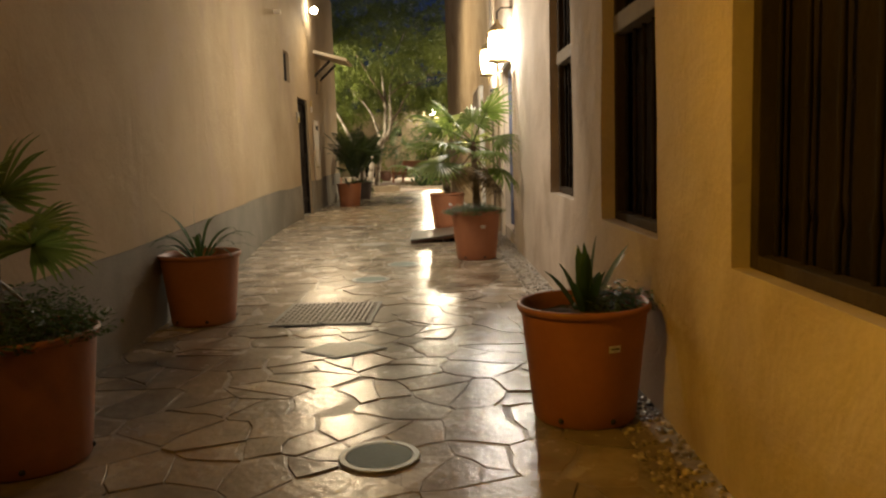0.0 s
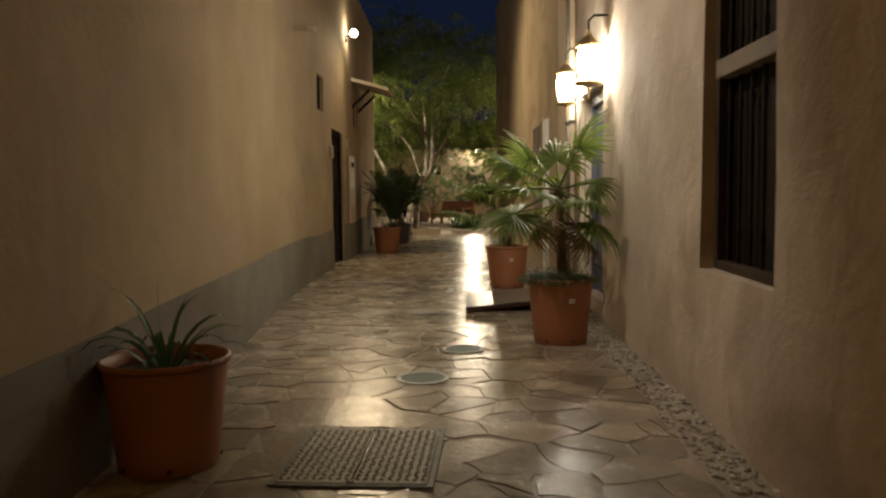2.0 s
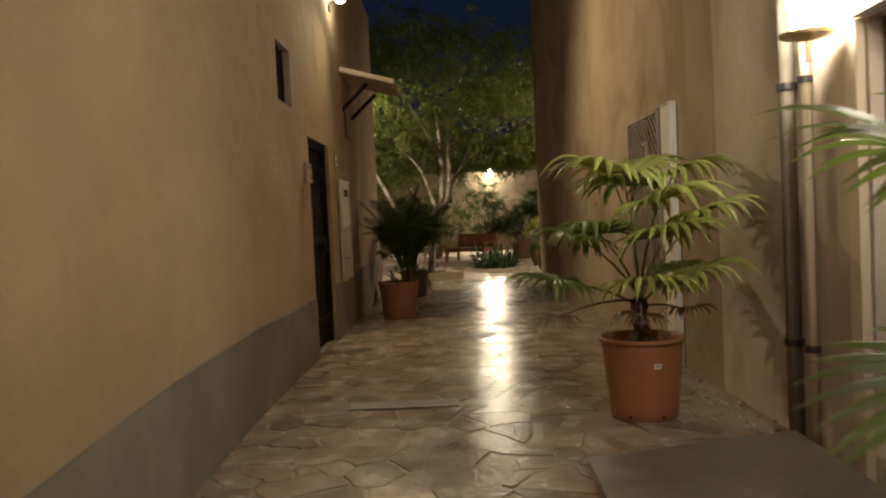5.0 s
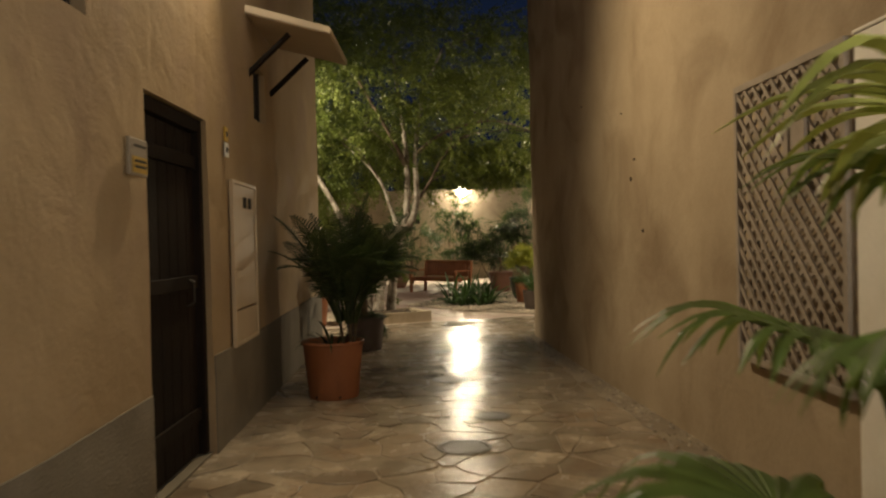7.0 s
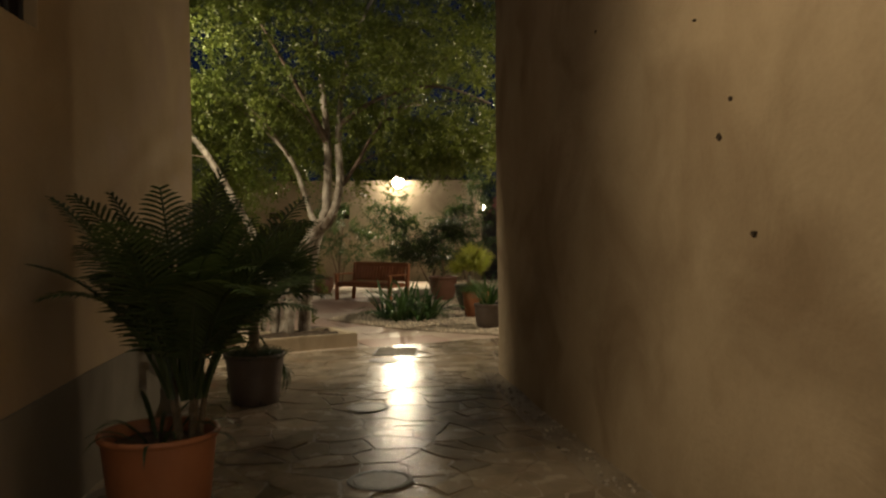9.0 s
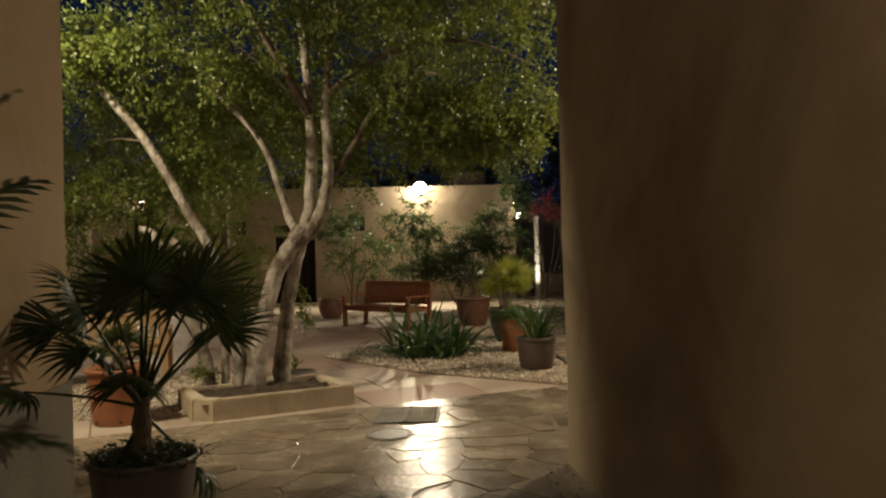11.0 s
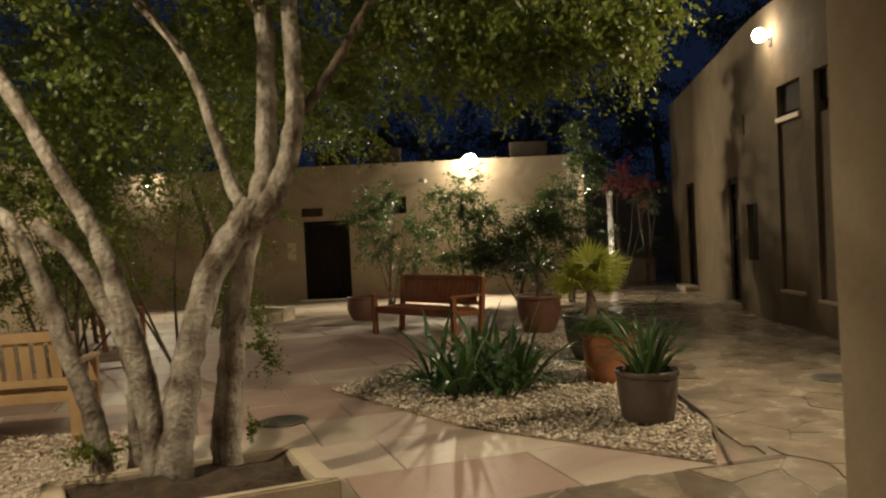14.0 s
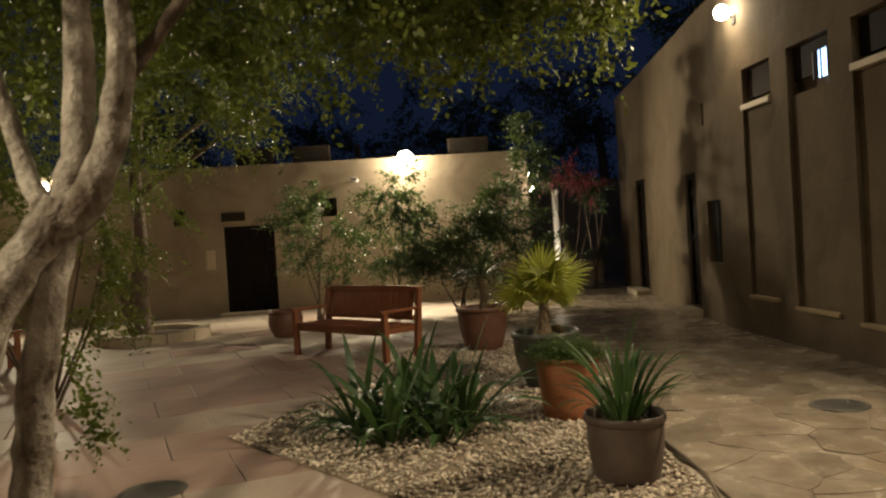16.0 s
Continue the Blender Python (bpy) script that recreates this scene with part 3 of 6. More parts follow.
# ---- pebbles ----
def pebbles(name, places, size, label, z=0.0, seed=3, mat=None):
    rr = random.Random(seed)
    v, f = [], []
    base = [(1, 0, 0), (0.5, 0.87, 0.1), (-0.5, 0.87, -0.1), (-1, 0, 0.1), (-0.5, -0.87, 0), (0.5, -0.87, -0.1)]
    for x, y in places:
        s, a, sq = size * rr.uniform(0.55, 1.3), rr.uniform(0, 6.28), rr.uniform(0.5, 0.9)
        ca, sa = math.cos(a), math.sin(a)
        b = len(v)
        zz = z + rr.uniform(-0.3, 0.5) * size
        for px, py, pz in base:
            qx, qy = px * s, py * s * sq
            v.append((x + qx * ca - qy * sa, y + qx * sa + qy * ca, zz + pz * s * 0.5))
        hx, hy = rr.uniform(-0.3, 0.3) * s, rr.uniform(-0.3, 0.3) * s
        v += [(x + hx, y + hy, zz + s * 0.6), (x, y, zz - s * 0.5)]
        for i in range(6):
            f += [(b + i, b + (i + 1) % 6, b + 6), (b + (i + 1) % 6, b + i, b + 7)]
    me = bpy.data.meshes.new(name)
    me.from_pydata(v, [], f)
    me.materials.append(mat or PEBBLE)
    me.polygons.foreach_set("use_smooth", [True] * len(me.polygons))
    return tagged(new(name, me), label, "gravel", "", "stuff")


gr = random.Random(5)
strip = []
for _ in range(5200):
    yy = gr.uniform(-3.2, 20.1) if gr.random() < 0.55 else gr.uniform(-3.2, 7.0)
    xw = RIGHT.at(ry(yy)).x
    strip.append((gr.uniform(xw - 0.235, xw + 0.01), yy))
pebbles("gravel_strip", strip, 0.021, "mixed loose pebbles along the foot of the plaster wall", -0.012, 3, PEBBLE_DARK)
BED = [Vector(p) for p in ((-1.25, 26.0), (0.06, 24.3), (1.62, 23.12), (1.86, 24.0), (2.0, 30.4), (0.3, 30.4), (-0.35, 27.8))]


def in_poly(p, poly):
    ok = False
    for a, b in zip(poly, poly[1:] + poly[:1]):
        if (a.y > p.y) != (b.y > p.y) and p.x < (b.x - a.x) * (p.y - a.y) / (b.y - a.y) + a.x:
            ok = not ok
    return ok


floor_bed("gravel_bed_base", [(q.x, q.y) for q in BED], 0.004, EARTH, "earth under the gravel bed")
bed_pts = []
while len(bed_pts) < 9000:
    q = Vector((gr.uniform(-1.3, 2.05), 23.0 + 7.4 * gr.random() ** 1.6))
    if in_poly(q, BED):
        bed_pts.append((q.x, q.y))
pebbles("gravel_bed", bed_pts, 0.021, "pale pebble bed in the court around the plants", 0.012, 4)
bm = bmesh.new()
tube(bm, [(1.70, 23.1, 0.012), (1.93, 24.2, 0.012), (2.06, 30.4, 0.012)], [0.011] * 3, 6)
tagged(link("bed_edging", bm, GREY_WOOD), "thin dark edging strip beside the pebble bed", "edging", "", "structure")
# a patch of gravel west of the tree planter
pebbles("gravel_patch", [(gr.uniform(-3.9, -2.2), gr.uniform(22.2, 24.6)) for _ in range(2500)], 0.022, "scattered pale pebbles beside the tree planter", 0.004, 8)


# ---- covers let into the paving ----
def round_cover(at, r, mat, ring_mat, label, squash=1.0):
    t = thing("manhole_cover", (at[0], at[1], 0.004), label, "manhole cover")
    bm = bmesh.new()
    lathe(bm, [(0, 0.003), (r * 0.80, 0.003), (r * 0.81, 0.0)], 40)
    part("plate", bm, mat, t)
    bm = bmesh.new()
    lathe(bm, [(r * 0.82, 0.0), (r * 0.83, 0.004), (r * 0.98, 0.004), (r, 0.0)], 40)
    part("ring", bm, ring_mat, t, "pale metal ring")
    return t


for at, r in (((0.33, 0.12), 0.165), ((-0.08, 4.62), 0.185), ((0.19, 5.6), 0.175)):
    round_cover(at, r, COVER_GREEN, WHITE_RING, "round green cover plate in a pale metal ring")
for at, r in (((-0.28, 7.62), 0.21), ((-0.31, 13.8), 0.20), ((-0.04, 14.75), 0.15), ((-0.36, 16.5), 0.21), ((-0.45, 18.6), 0.20), ((-0.26, 21.2), 0.20), ((-1.45, 24.75), 0.21), ((3.55, 25.6), 0.22)):
    round_cover(at, r, COVER, COVER_DARK, "round dark metal manhole cover in the paving")


def diamond_cover(at):
    t = thing("drain_cover", (at[0], at[1], 0.004), "dark grey diamond-shaped drain cover in the flagstones", "drain cover")
    for name, k, z, mat in (("rim", 1.0, 0.004, IRON), ("plate", 0.86, 0.006, COVER)):
        bm = bmesh.new()
        pts = [(0.27 * k, 0.02 * k), (0.1 * k, 0.2 * k), (-0.12 * k, 0.2 * k), (-0.27 * k, 0.0), (-0.02 * k, -0.2 * k)]
        lo = [bm.verts.new((x, yy, 0)) for x, yy in pts]
        hi = [bm.verts.new((x, yy, z)) for x, yy in pts]
        bm.faces.new(hi)
        for i in range(5):
            bm.faces.new((lo[i], lo[(i + 1) % 5], hi[(i + 1) % 5], hi[i]))
        part(name, bm, mat, t)


diamond_cover((-0.02, 1.86))


def hatch(at, w, d, turn=0.0):
    t = thing("access_hatch", (at[0], at[1], 0.004), "pair of checker-plate metal hatch covers in the paving", "hatch", turn=turn)
    bm = bmesh.new()
    for lo, hi in (((-w / 2, -d / 2, 0), (w / 2, -d / 2 + 0.025, 0.006)), ((-w / 2, d / 2 - 0.025, 0), (w / 2, d / 2, 0.006)), ((-w / 2, -d / 2 + 0.025, 0), (-w / 2 + 0.025, d / 2 - 0.025, 0.006)), ((w / 2 - 0.025, -d / 2 + 0.025, 0), (w / 2, d / 2 - 0.025, 0.006))):
        box(bm, lo, hi)
    part("frame", bm, IRON, t)
    for sx in (-1, 1):
        x0, x1 = (-w / 2 + 0.03, -0.006) if sx < 0 else (0.006, w / 2 - 0.03)
        bm = boxes(((x0, -d / 2 + 0.03, 0), (x1, d / 2 - 0.03, 0.009)))
        n, k = 9, 16
        for i in range(n):
            for j in range(k):
                cx, cy = x0 + (x1 - x0) * (i + 0.5) / n, -d / 2 + 0.05 + (d - 0.1) * (j + 0.5) / k
                a = 0.7 if (i + j) % 2 else -0.7
                m = Matrix.Translation((cx, cy, 0.009)) @ Matrix.Rotation(a, 4, "Z")
                vs = [bm.verts.new(m @ Vector(q)) for q in ((-0.021, 0, 0), (0, -0.009, 0), (0.021, 0, 0), (0, 0.009, 0), (0, 0, 0.008))]
                for q in range(4):
                    bm.faces.new((vs[q], vs[(q + 1) % 4], vs[4]))
        plate = part("plate", bm, HATCH, t, "checker-plate cover")
    for yy in (-d / 2 + 0.03, d / 2 - 0.055):
        part("lifting_slot", boxes(((-0.018, yy, 0.008), (0.018, yy + 0.025, 0.0135))), IRON, plate)


hatch((-0.27, 3.03), 0.74, 0.84, -2)
hatch((-0.1, 21.9), 0.56, 0.66, -6)
tagged(link("paving_strip", boxes(((-1.4, 10.2, 0.004), (-0.55, 10.42, 0.012)), bevel=0.003), COVER), "narrow dull metal strip across the paving", "strip", "", "structure")

# a sloping slab up to the blue door
def wedge(x0, y0, x1, y1, low, high, thick, bevel):
    """A sloping slab that rises along x."""
    bm = bmesh.new()
    vs = [bm.verts.new(q) for q in ((x0, y0, low - thick), (x1, y0, high - thick), (x1, y1, high - thick), (x0, y1, low - thick), (x0, y0, low), (x1, y0, high), (x1, y1, high), (x0, y1, low))]
    for q in ((0, 3, 2, 1), (4, 5, 6, 7), (0, 1, 5, 4), (1, 2, 6, 5), (2, 3, 7, 6), (3, 0, 4, 7)):
        bm.faces.new([vs[i] for i in q])
    bmesh.ops.bevel(bm, geom=bm.edges[:], offset=bevel, segments=2, affect="EDGES")
    return bm


RAMP_SHEET = surface("ramp_sheet", (0.15, 0.14, 0.12), (0.24, 0.225, 0.195), rough=0.32, scale=3, fine=40, bump=0.1, stain=(0.11, 0.10, 0.085))
ramp = thing("door_ramp", (0, 0, 0), "grey sheet-covered ramp sloping up to the blue door", "ramp")
part("slab", wedge(0.22, 7.57, 1.36, 8.68, 0.04, 0.15, 0.035, 0.004), CLAY_RED, ramp, "red-brown board under the sheet")
part("sheet", wedge(0.20, 7.55, 1.36, 8.7, 0.050, 0.160, 0.009, 0.003), RAMP_SHEET, ramp)
bm = bmesh.new()
trim_rng = random.Random(23)
tube(bm, [(0.20 + 0.0725 * i, 7.548 + trim_rng.uniform(-0.006, 0.006), 0.046 + 0.11 * i / 16 + trim_rng.uniform(-0.004, 0.004)) for i in range(17)], [0.012] * 17, 6, 0.5, 9)
part("edge_trim", bm, COVER, ramp, "crinkled shiny edge of the sheet")
for yy in (7.7, 8.5):
    part("bearer", wedge(0.75, yy, 1.30, yy + 0.08, 0.058, 0.11, 0.055, 0.003), DARK_WOOD, ramp)



# ---- doors, windows and fittings of the alley ----
def along(line, s, out, off=0.0):
    """The pose on a wall's face at s: x along the wall, y out of it."""
    p, n = line.at(s), line.normal(s) * out
    d = (line.at(s + 0.1) - line.at(s - 0.1)).normalized()
    m = Matrix(((d.x, n.x, 0, p.x + n.x * off), (d.y, n.y, 0, p.y + n.y * off), (0, 0, 1, 0), (0, 0, 0, 1)))
    return m


def wall_thing(name, line, s, out, z, label, category, off=0.0, kind="", group=""):
    ob = thing(name, (0, 0, 0), label, category, group, 0.0, kind)
    ob.matrix_basis = along(line, s, out, off) @ Matrix.Translation((0, 0, z))
    return ob


def plank_door(name, line, sa, sb, out, z0, z1, mat, label, depth, planks=5, studs=False):
    w = sb - sa
    d = wall_thing(name, line, (sa + sb) / 2, out, z0, label, "door", off=-depth, kind="structure")
    h = z1 - z0
    fr = bmesh.new()
    for lo, hi in (((-w / 2, -0.05, 0), (-w / 2 + 0.07, 0.05, h)), ((w / 2 - 0.07, -0.05, 0), (w / 2, 0.05, h)), ((-w / 2 + 0.07, -0.05, h - 0.09), (w / 2 - 0.07, 0.05, h))):
        box(fr, lo, hi, 0.006)
    part("door_frame", fr, mat, d)
    pw = (w - 0.14) / planks
    for i in range(planks):
        x = -w / 2 + 0.07 + i * pw
        part("plank", boxes(((x + 0.003, -0.035, 0.012), (x + pw - 0.003, 0.0, h - 0.093)), bevel=0.004), mat, d)
    for zz in (0.25, h * 0.5, h - 0.35):
        part("crossbar", boxes(((-w / 2 + 0.075, 0.002, zz), (w / 2 - 0.075, 0.024, zz + 0.09)), bevel=0.004), mat, d)
        if studs:
            bm = bmesh.new()
            for i in range(8):
                bmesh.ops.create_icosphere(bm, subdivisions=1, radius=0.016, matrix=Matrix.Translation((-w / 2 + 0.13 + i * (w - 0.26) / 7, 0.027, zz + 0.045)))
            part("studs", bm, IRON, d)
    bm = bmesh.new()
    tube(bm, [(w * 0.28, 0.005, h * 0.45), (w * 0.28, 0.05, h * 0.46), (w * 0.28, 0.05, h * 0.52), (w * 0.28, 0.005, h * 0.53)], [0.009] * 4, 8)
    part("door_handle", bm, IRON, d, "dark iron pull handle")
    return d


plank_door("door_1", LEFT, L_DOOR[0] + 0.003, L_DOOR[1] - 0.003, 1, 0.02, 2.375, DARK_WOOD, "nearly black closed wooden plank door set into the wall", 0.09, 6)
tagged(link("threshold", boxes(((-2.5, 12.64, -0.05), (-2.10, 13.80, 0.018)), bevel=0.004), DADO), "worn cement threshold under the dark door", "threshold", "", "structure")
plank_door("door_2", RIGHT, R_DOOR[0] + 0.003, R_DOOR[1] - 0.003, -1, 0.163, 2.297, BLUE_WOOD, "blue-grey studded wooden door beneath two lanterns", 0.12, 4, True)
tagged(link("door_lintel", boxes(((1.50, 6.98, 2.31), (1.56, 8.28, 2.40)), bevel=0.006), WHITE), "pale lintel board over the blue door", "lintel", "", "structure")
tagged(link("door_jamb", boxes(((1.51, 8.22, 0.0), (1.56, 8.34, 2.30)), bevel=0.006), CREAM), "cream painted jamb board beside the blue door", "jamb", "", "structure")


def dark_back(name, line, s, out, z0, z1, w, depth, mat, label):
    t = wall_thing(name, line, s, out, (z0 + z1) / 2, label, "window", off=-depth, kind="structure")
    h = z1 - z0
    # flat near-black panel: the opening's inner darkness is put into its colour
    part("shutter", boxes(((-w / 2, -0.03, -h / 2), (w / 2, 0.0, h / 2))), mat, t)
    for i in range(3):
        x = -w / 2 + w * (i + 0.5) / 3
        part("bar", boxes(((x - 0.008, 0.012, -h / 2), (x + 0.008, 0.03, h / 2))), IRON, t)
    return t


for i, (a, b, c, d) in enumerate(HOLES):
    dark_back("window_%d" % (i + 1), LEFT, (a + b) / 2, 1, c, d, b - a, 0.07, DARK_WOOD, "small square opening high in the plaster wall, its unlit inside painted near-black")


def deep_window(name, line, sa, sb, z0, z1, out, depth=0.10):
    w, h = sb - sa, z1 - z0
    t = wall_thing(name, line, (sa + sb) / 2, out, z0, "tall dark window with turned bars and a pale timber transom", "window", off=-depth, kind="structure")
    fr = bmesh.new()
    for lo, hi in (((-w / 2, -0.04, 0), (-w / 2 + 0.06, 0.03, h)), ((w / 2 - 0.06, -0.04, 0), (w / 2, 0.03, h)), ((-w / 2 + 0.06, -0.04, h - 0.06), (w / 2 - 0.06, 0.03, h)), ((-w / 2 + 0.06, -0.04, 0), (w / 2 - 0.06, 0.03, 0.05))):
        box(fr, lo, hi, 0.005)
    part("window_frame", fr, REVEAL_WOOD, t)
    part("transom", boxes(((-w / 2 + 0.062, -0.05, 1.05), (w / 2 - 0.062, 0.05, 1.15)), bevel=0.008), GREY_WOOD, t, "pale weathered timber transom")
    # near-black sheet in place of the shaded room behind the bars
    part("shutter", boxes(((-w / 2 + 0.004, -0.11, 0.004), (w / 2 - 0.004, -0.055, h - 0.004))), DARK_WOOD, t, "near-black panel painted as the unlit inside behind the bars")
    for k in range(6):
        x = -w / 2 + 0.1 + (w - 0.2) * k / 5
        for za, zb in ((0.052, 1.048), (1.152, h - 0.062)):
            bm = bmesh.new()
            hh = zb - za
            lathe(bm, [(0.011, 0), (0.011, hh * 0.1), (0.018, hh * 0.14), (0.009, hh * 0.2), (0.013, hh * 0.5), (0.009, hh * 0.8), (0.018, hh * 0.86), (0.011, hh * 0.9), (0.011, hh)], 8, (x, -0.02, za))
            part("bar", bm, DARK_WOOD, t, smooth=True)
    return t


for i, (a, b, c, d) in enumerate(R_WINS):
    deep_window("window_%d" % (i + 3), RIGHT, a, b, c, d, -1)

# fittings on the west wall
t = wall_thing("sign_plate", LEFT, ly(12.40), 1, 1.97, "small grey and yellow sign plate beside the dark door", "sign", off=0.02)
part("plate", boxes(((-0.125, 0, -0.10), (0.125, 0.025, 0.10)), bevel=0.008), SIGN_GREY, t)
panel = part("yellow_panel", boxes(((-0.10, 0.026, -0.085), (0.10, 0.03, 0.0))), LABEL_YELLOW, t, "yellow lower panel")
for zz in (0.05, -0.03, -0.06):
    part("text_bar", boxes(((-0.08, 0.0305, zz), (0.08, 0.0325, zz + 0.014))), IRON, panel)
for zz, mat, lab in ((2.34, LABEL_YELLOW, "small yellow number plate on the plaster wall"), (2.22, LABEL_WHITE, "small white number plate on the plaster wall")):
    t = wall_thing("number_plate", LEFT, ly(14.25), 1, zz, lab, "sign", off=0.012)
    part("plate", boxes(((-0.05, 0, -0.055), (0.05, 0.012, 0.055)), bevel=0.004), mat, t)
    part("text_bar", boxes(((-0.03, 0.0125, -0.02), (0.03, 0.0145, 0.02))), IRON, t)
t = wall_thing("meter_cupboard", LEFT, ly(14.73), 1, 0.69, "cream metal meter cupboard let into the plaster wall", "cupboard", off=0.012)
part("frame", boxes(((-0.43, 0, 0), (-0.405, 0.03, 1.31)), ((0.405, 0, 0), (0.43, 0.03, 1.31)), ((-0.405, 0, 1.285), (0.405, 0.03, 1.31)), ((-0.405, 0, 0), (0.405, 0.03, 0.025))), CREAM, t)
cup = part("door", boxes(((-0.4, 0, 0.29), (0.4, 0.02, 1.28)), bevel=0.003), CREAM, t)
part("lower_door", boxes(((-0.4, 0, 0.03), (0.4, 0.02, 0.27)), bevel=0.003), CREAM, t)
for x in (-0.05, 0.14):
    part("peephole", boxes(((x, 0.021, 1.10), (x + 0.1, 0.028, 1.19))), DARK_WOOD, cup, "small dark viewing slot")
t = wall_thing("wall_bracket", LEFT, ly(10.75), 1, 3.66, "small cream cable bracket on the plaster wall", "bracket", off=-0.01)
part("arm", boxes(((-0.05, 0, -0.03), (0.05, 0.12, 0.03)), bevel=0.006), CREAM, t)

# sloping canopy slab over the small window
bm = bmesh.new()
sec = [(-2.2, 3.62), (-1.36, 3.38), (-1.36, 3.31), (-2.2, 3.54)]
rows = [[bm.verts.new((x, yy, z)) for x, z in sec] for yy in (15.1, 16.35)]
bm.faces.new(rows[0])
bm.faces.new(rows[1][::-1])
for k in range(4):
    bm.faces.new((rows[0][k], rows[1][k], rows[1][(k + 1) % 4], rows[0][(k + 1) % 4]))
bmesh.ops.recalc_face_normals(bm, faces=bm.faces[:])
bmesh.ops.bevel(bm, geom=bm.edges[:], offset=0.012, segments=2, affect="EDGES")
canopy = thing("canopy", (0, 0, 0), "sloping cream canopy slab on a timber bracket above the small window", "canopy")
part("slab", bm, CREAM, canopy)
for yy in (15.25, 16.2):
    bm = bmesh.new()
    tube(bm, [(-2.14, yy, 3.0), (-1.75, yy, 3.36)], [0.03, 0.03], 6)
    part("strut", bm, DARK_WOOD, canopy)


def flood_lamp(line, s, out, z, label, r=0.07, arm=0.16, lens_mat=None):
    t = wall_thing("flood_lamp", line, s, out, z, label, "wall lamp", off=0.0)
    plate = part("back_plate", boxes(((-0.05, 0, -0.06), (0.05, 0.02, 0.06)), bevel=0.004), IRON, t)
    bm = bmesh.new()
    tube(bm, [(0, 0.01, 0.03), (0, arm * 0.6, 0.06), (0, arm, 0.03)], [0.012] * 3, 8)
    part("arm", bm, IRON, t)
    bm = bmesh.new()
    bmesh.ops.create_uvsphere(bm, u_segments=16, v_segments=10, radius=r, matrix=Matrix.Translation((0, arm, 0.10)))
    lens = part("lens", bm, lens_mat or BULB, t, "glowing white lens", smooth=True)
    lens.visible_shadow = False
    return t


flood_lamp(LEFT, ly(14.4), 1, 4.22, "lit white flood lamp high on the alley wall", 0.075)
flood_lamp(LEFT, ly(3.9), 1, 4.2, "lit white flood lamp high on the near alley wall", 0.075, 0.16, BULB_HOODED)
flood_lamp(NORTH, 1.5, 1, 3.0, "lit white flood lamp on the garden side of the wall", 0.09)
# lens drawn oversize: the lamp's bloom is built into its radius
flood_lamp(NORTH, 9.45, 1, 3.15, "lit white flood lamp below the top of the court wall", 0.19, 0.36)
flood_lamp(EAST, ey(29.6), -1, 4.05, "lit white flood lamp high on the tall court wall", 0.10)


flood_lamp(Line([(-9.0, 20.62), (-2.6, 19.88)]), 5.6, -1, 3.85, "lit white flood lamp on the wall at the court's mouth", 0.10)
flood_lamp(EAST, ey(24.3), -1, 4.05, "lit white flood lamp high on the tall court wall", 0.10)


def lantern(at, wall_x, label, glow_mat):
    t = thing("wall_lantern", at, label, "lantern", "lanterns by the blue door")
    g = bmesh.new()
    lathe(g, [(0.075, -0.15), (0.10, -0.05), (0.105, 0.08), (0.08, 0.16)], 8)
    glass = part("glass", g, glow_mat, t, "glowing lantern glass")
    glass.visible_shadow = False
    b = bmesh.new()
    lathe(b, [(0, -0.215), (0.02, -0.21), (0.13, -0.185), (0.135, -0.165), (0.08, -0.15), (0, -0.15)], 16)
    dish = part("base", b, BRASS, t)
    c = bmesh.new()
    lathe(c, [(0.115, 0.16), (0.12, 0.18), (0.07, 0.23), (0.03, 0.27), (0.02, 0.31), (0, 0.315)], 16)
    part("cap", c, BRASS, t)
    for k in range(8):
        a = 2 * math.pi * k / 8
        bm = bmesh.new()
        tube(bm, [(math.cos(a) * r, math.sin(a) * r, z) for r, z in ((0.08, -0.16), (0.108, -0.05), (0.112, 0.08), (0.086, 0.165))], [0.006] * 4, 5)
        part("rib", bm, BRASS, glass)
    bm = bmesh.new()
    tube(bm, [(0, 0, 0.31), (0, 0, 0.40), (0.05, 0, 0.45), (wall_x - at[0] + 0.01, 0, 0.45)], [0.012] * 4, 8)
    part("bracket", bm, IRON, t)
    bm = bmesh.new()
    tube(bm, [(0, 0, -0.21), (0, 0, -0.32)], [0.014, 0.01], 6)
    part("finial", bm, BRASS, dish)
    return t


for at in LANTERNS:
    lantern(at, 1.56, "lit brass wall lantern with glowing glass beside the blue door", LAMP_GLASS)
lantern((-1.08, -1.4, 2.5), -1.345, "lit brass wall lantern with amber glass on the plaster wall", AMBER_GLASS)

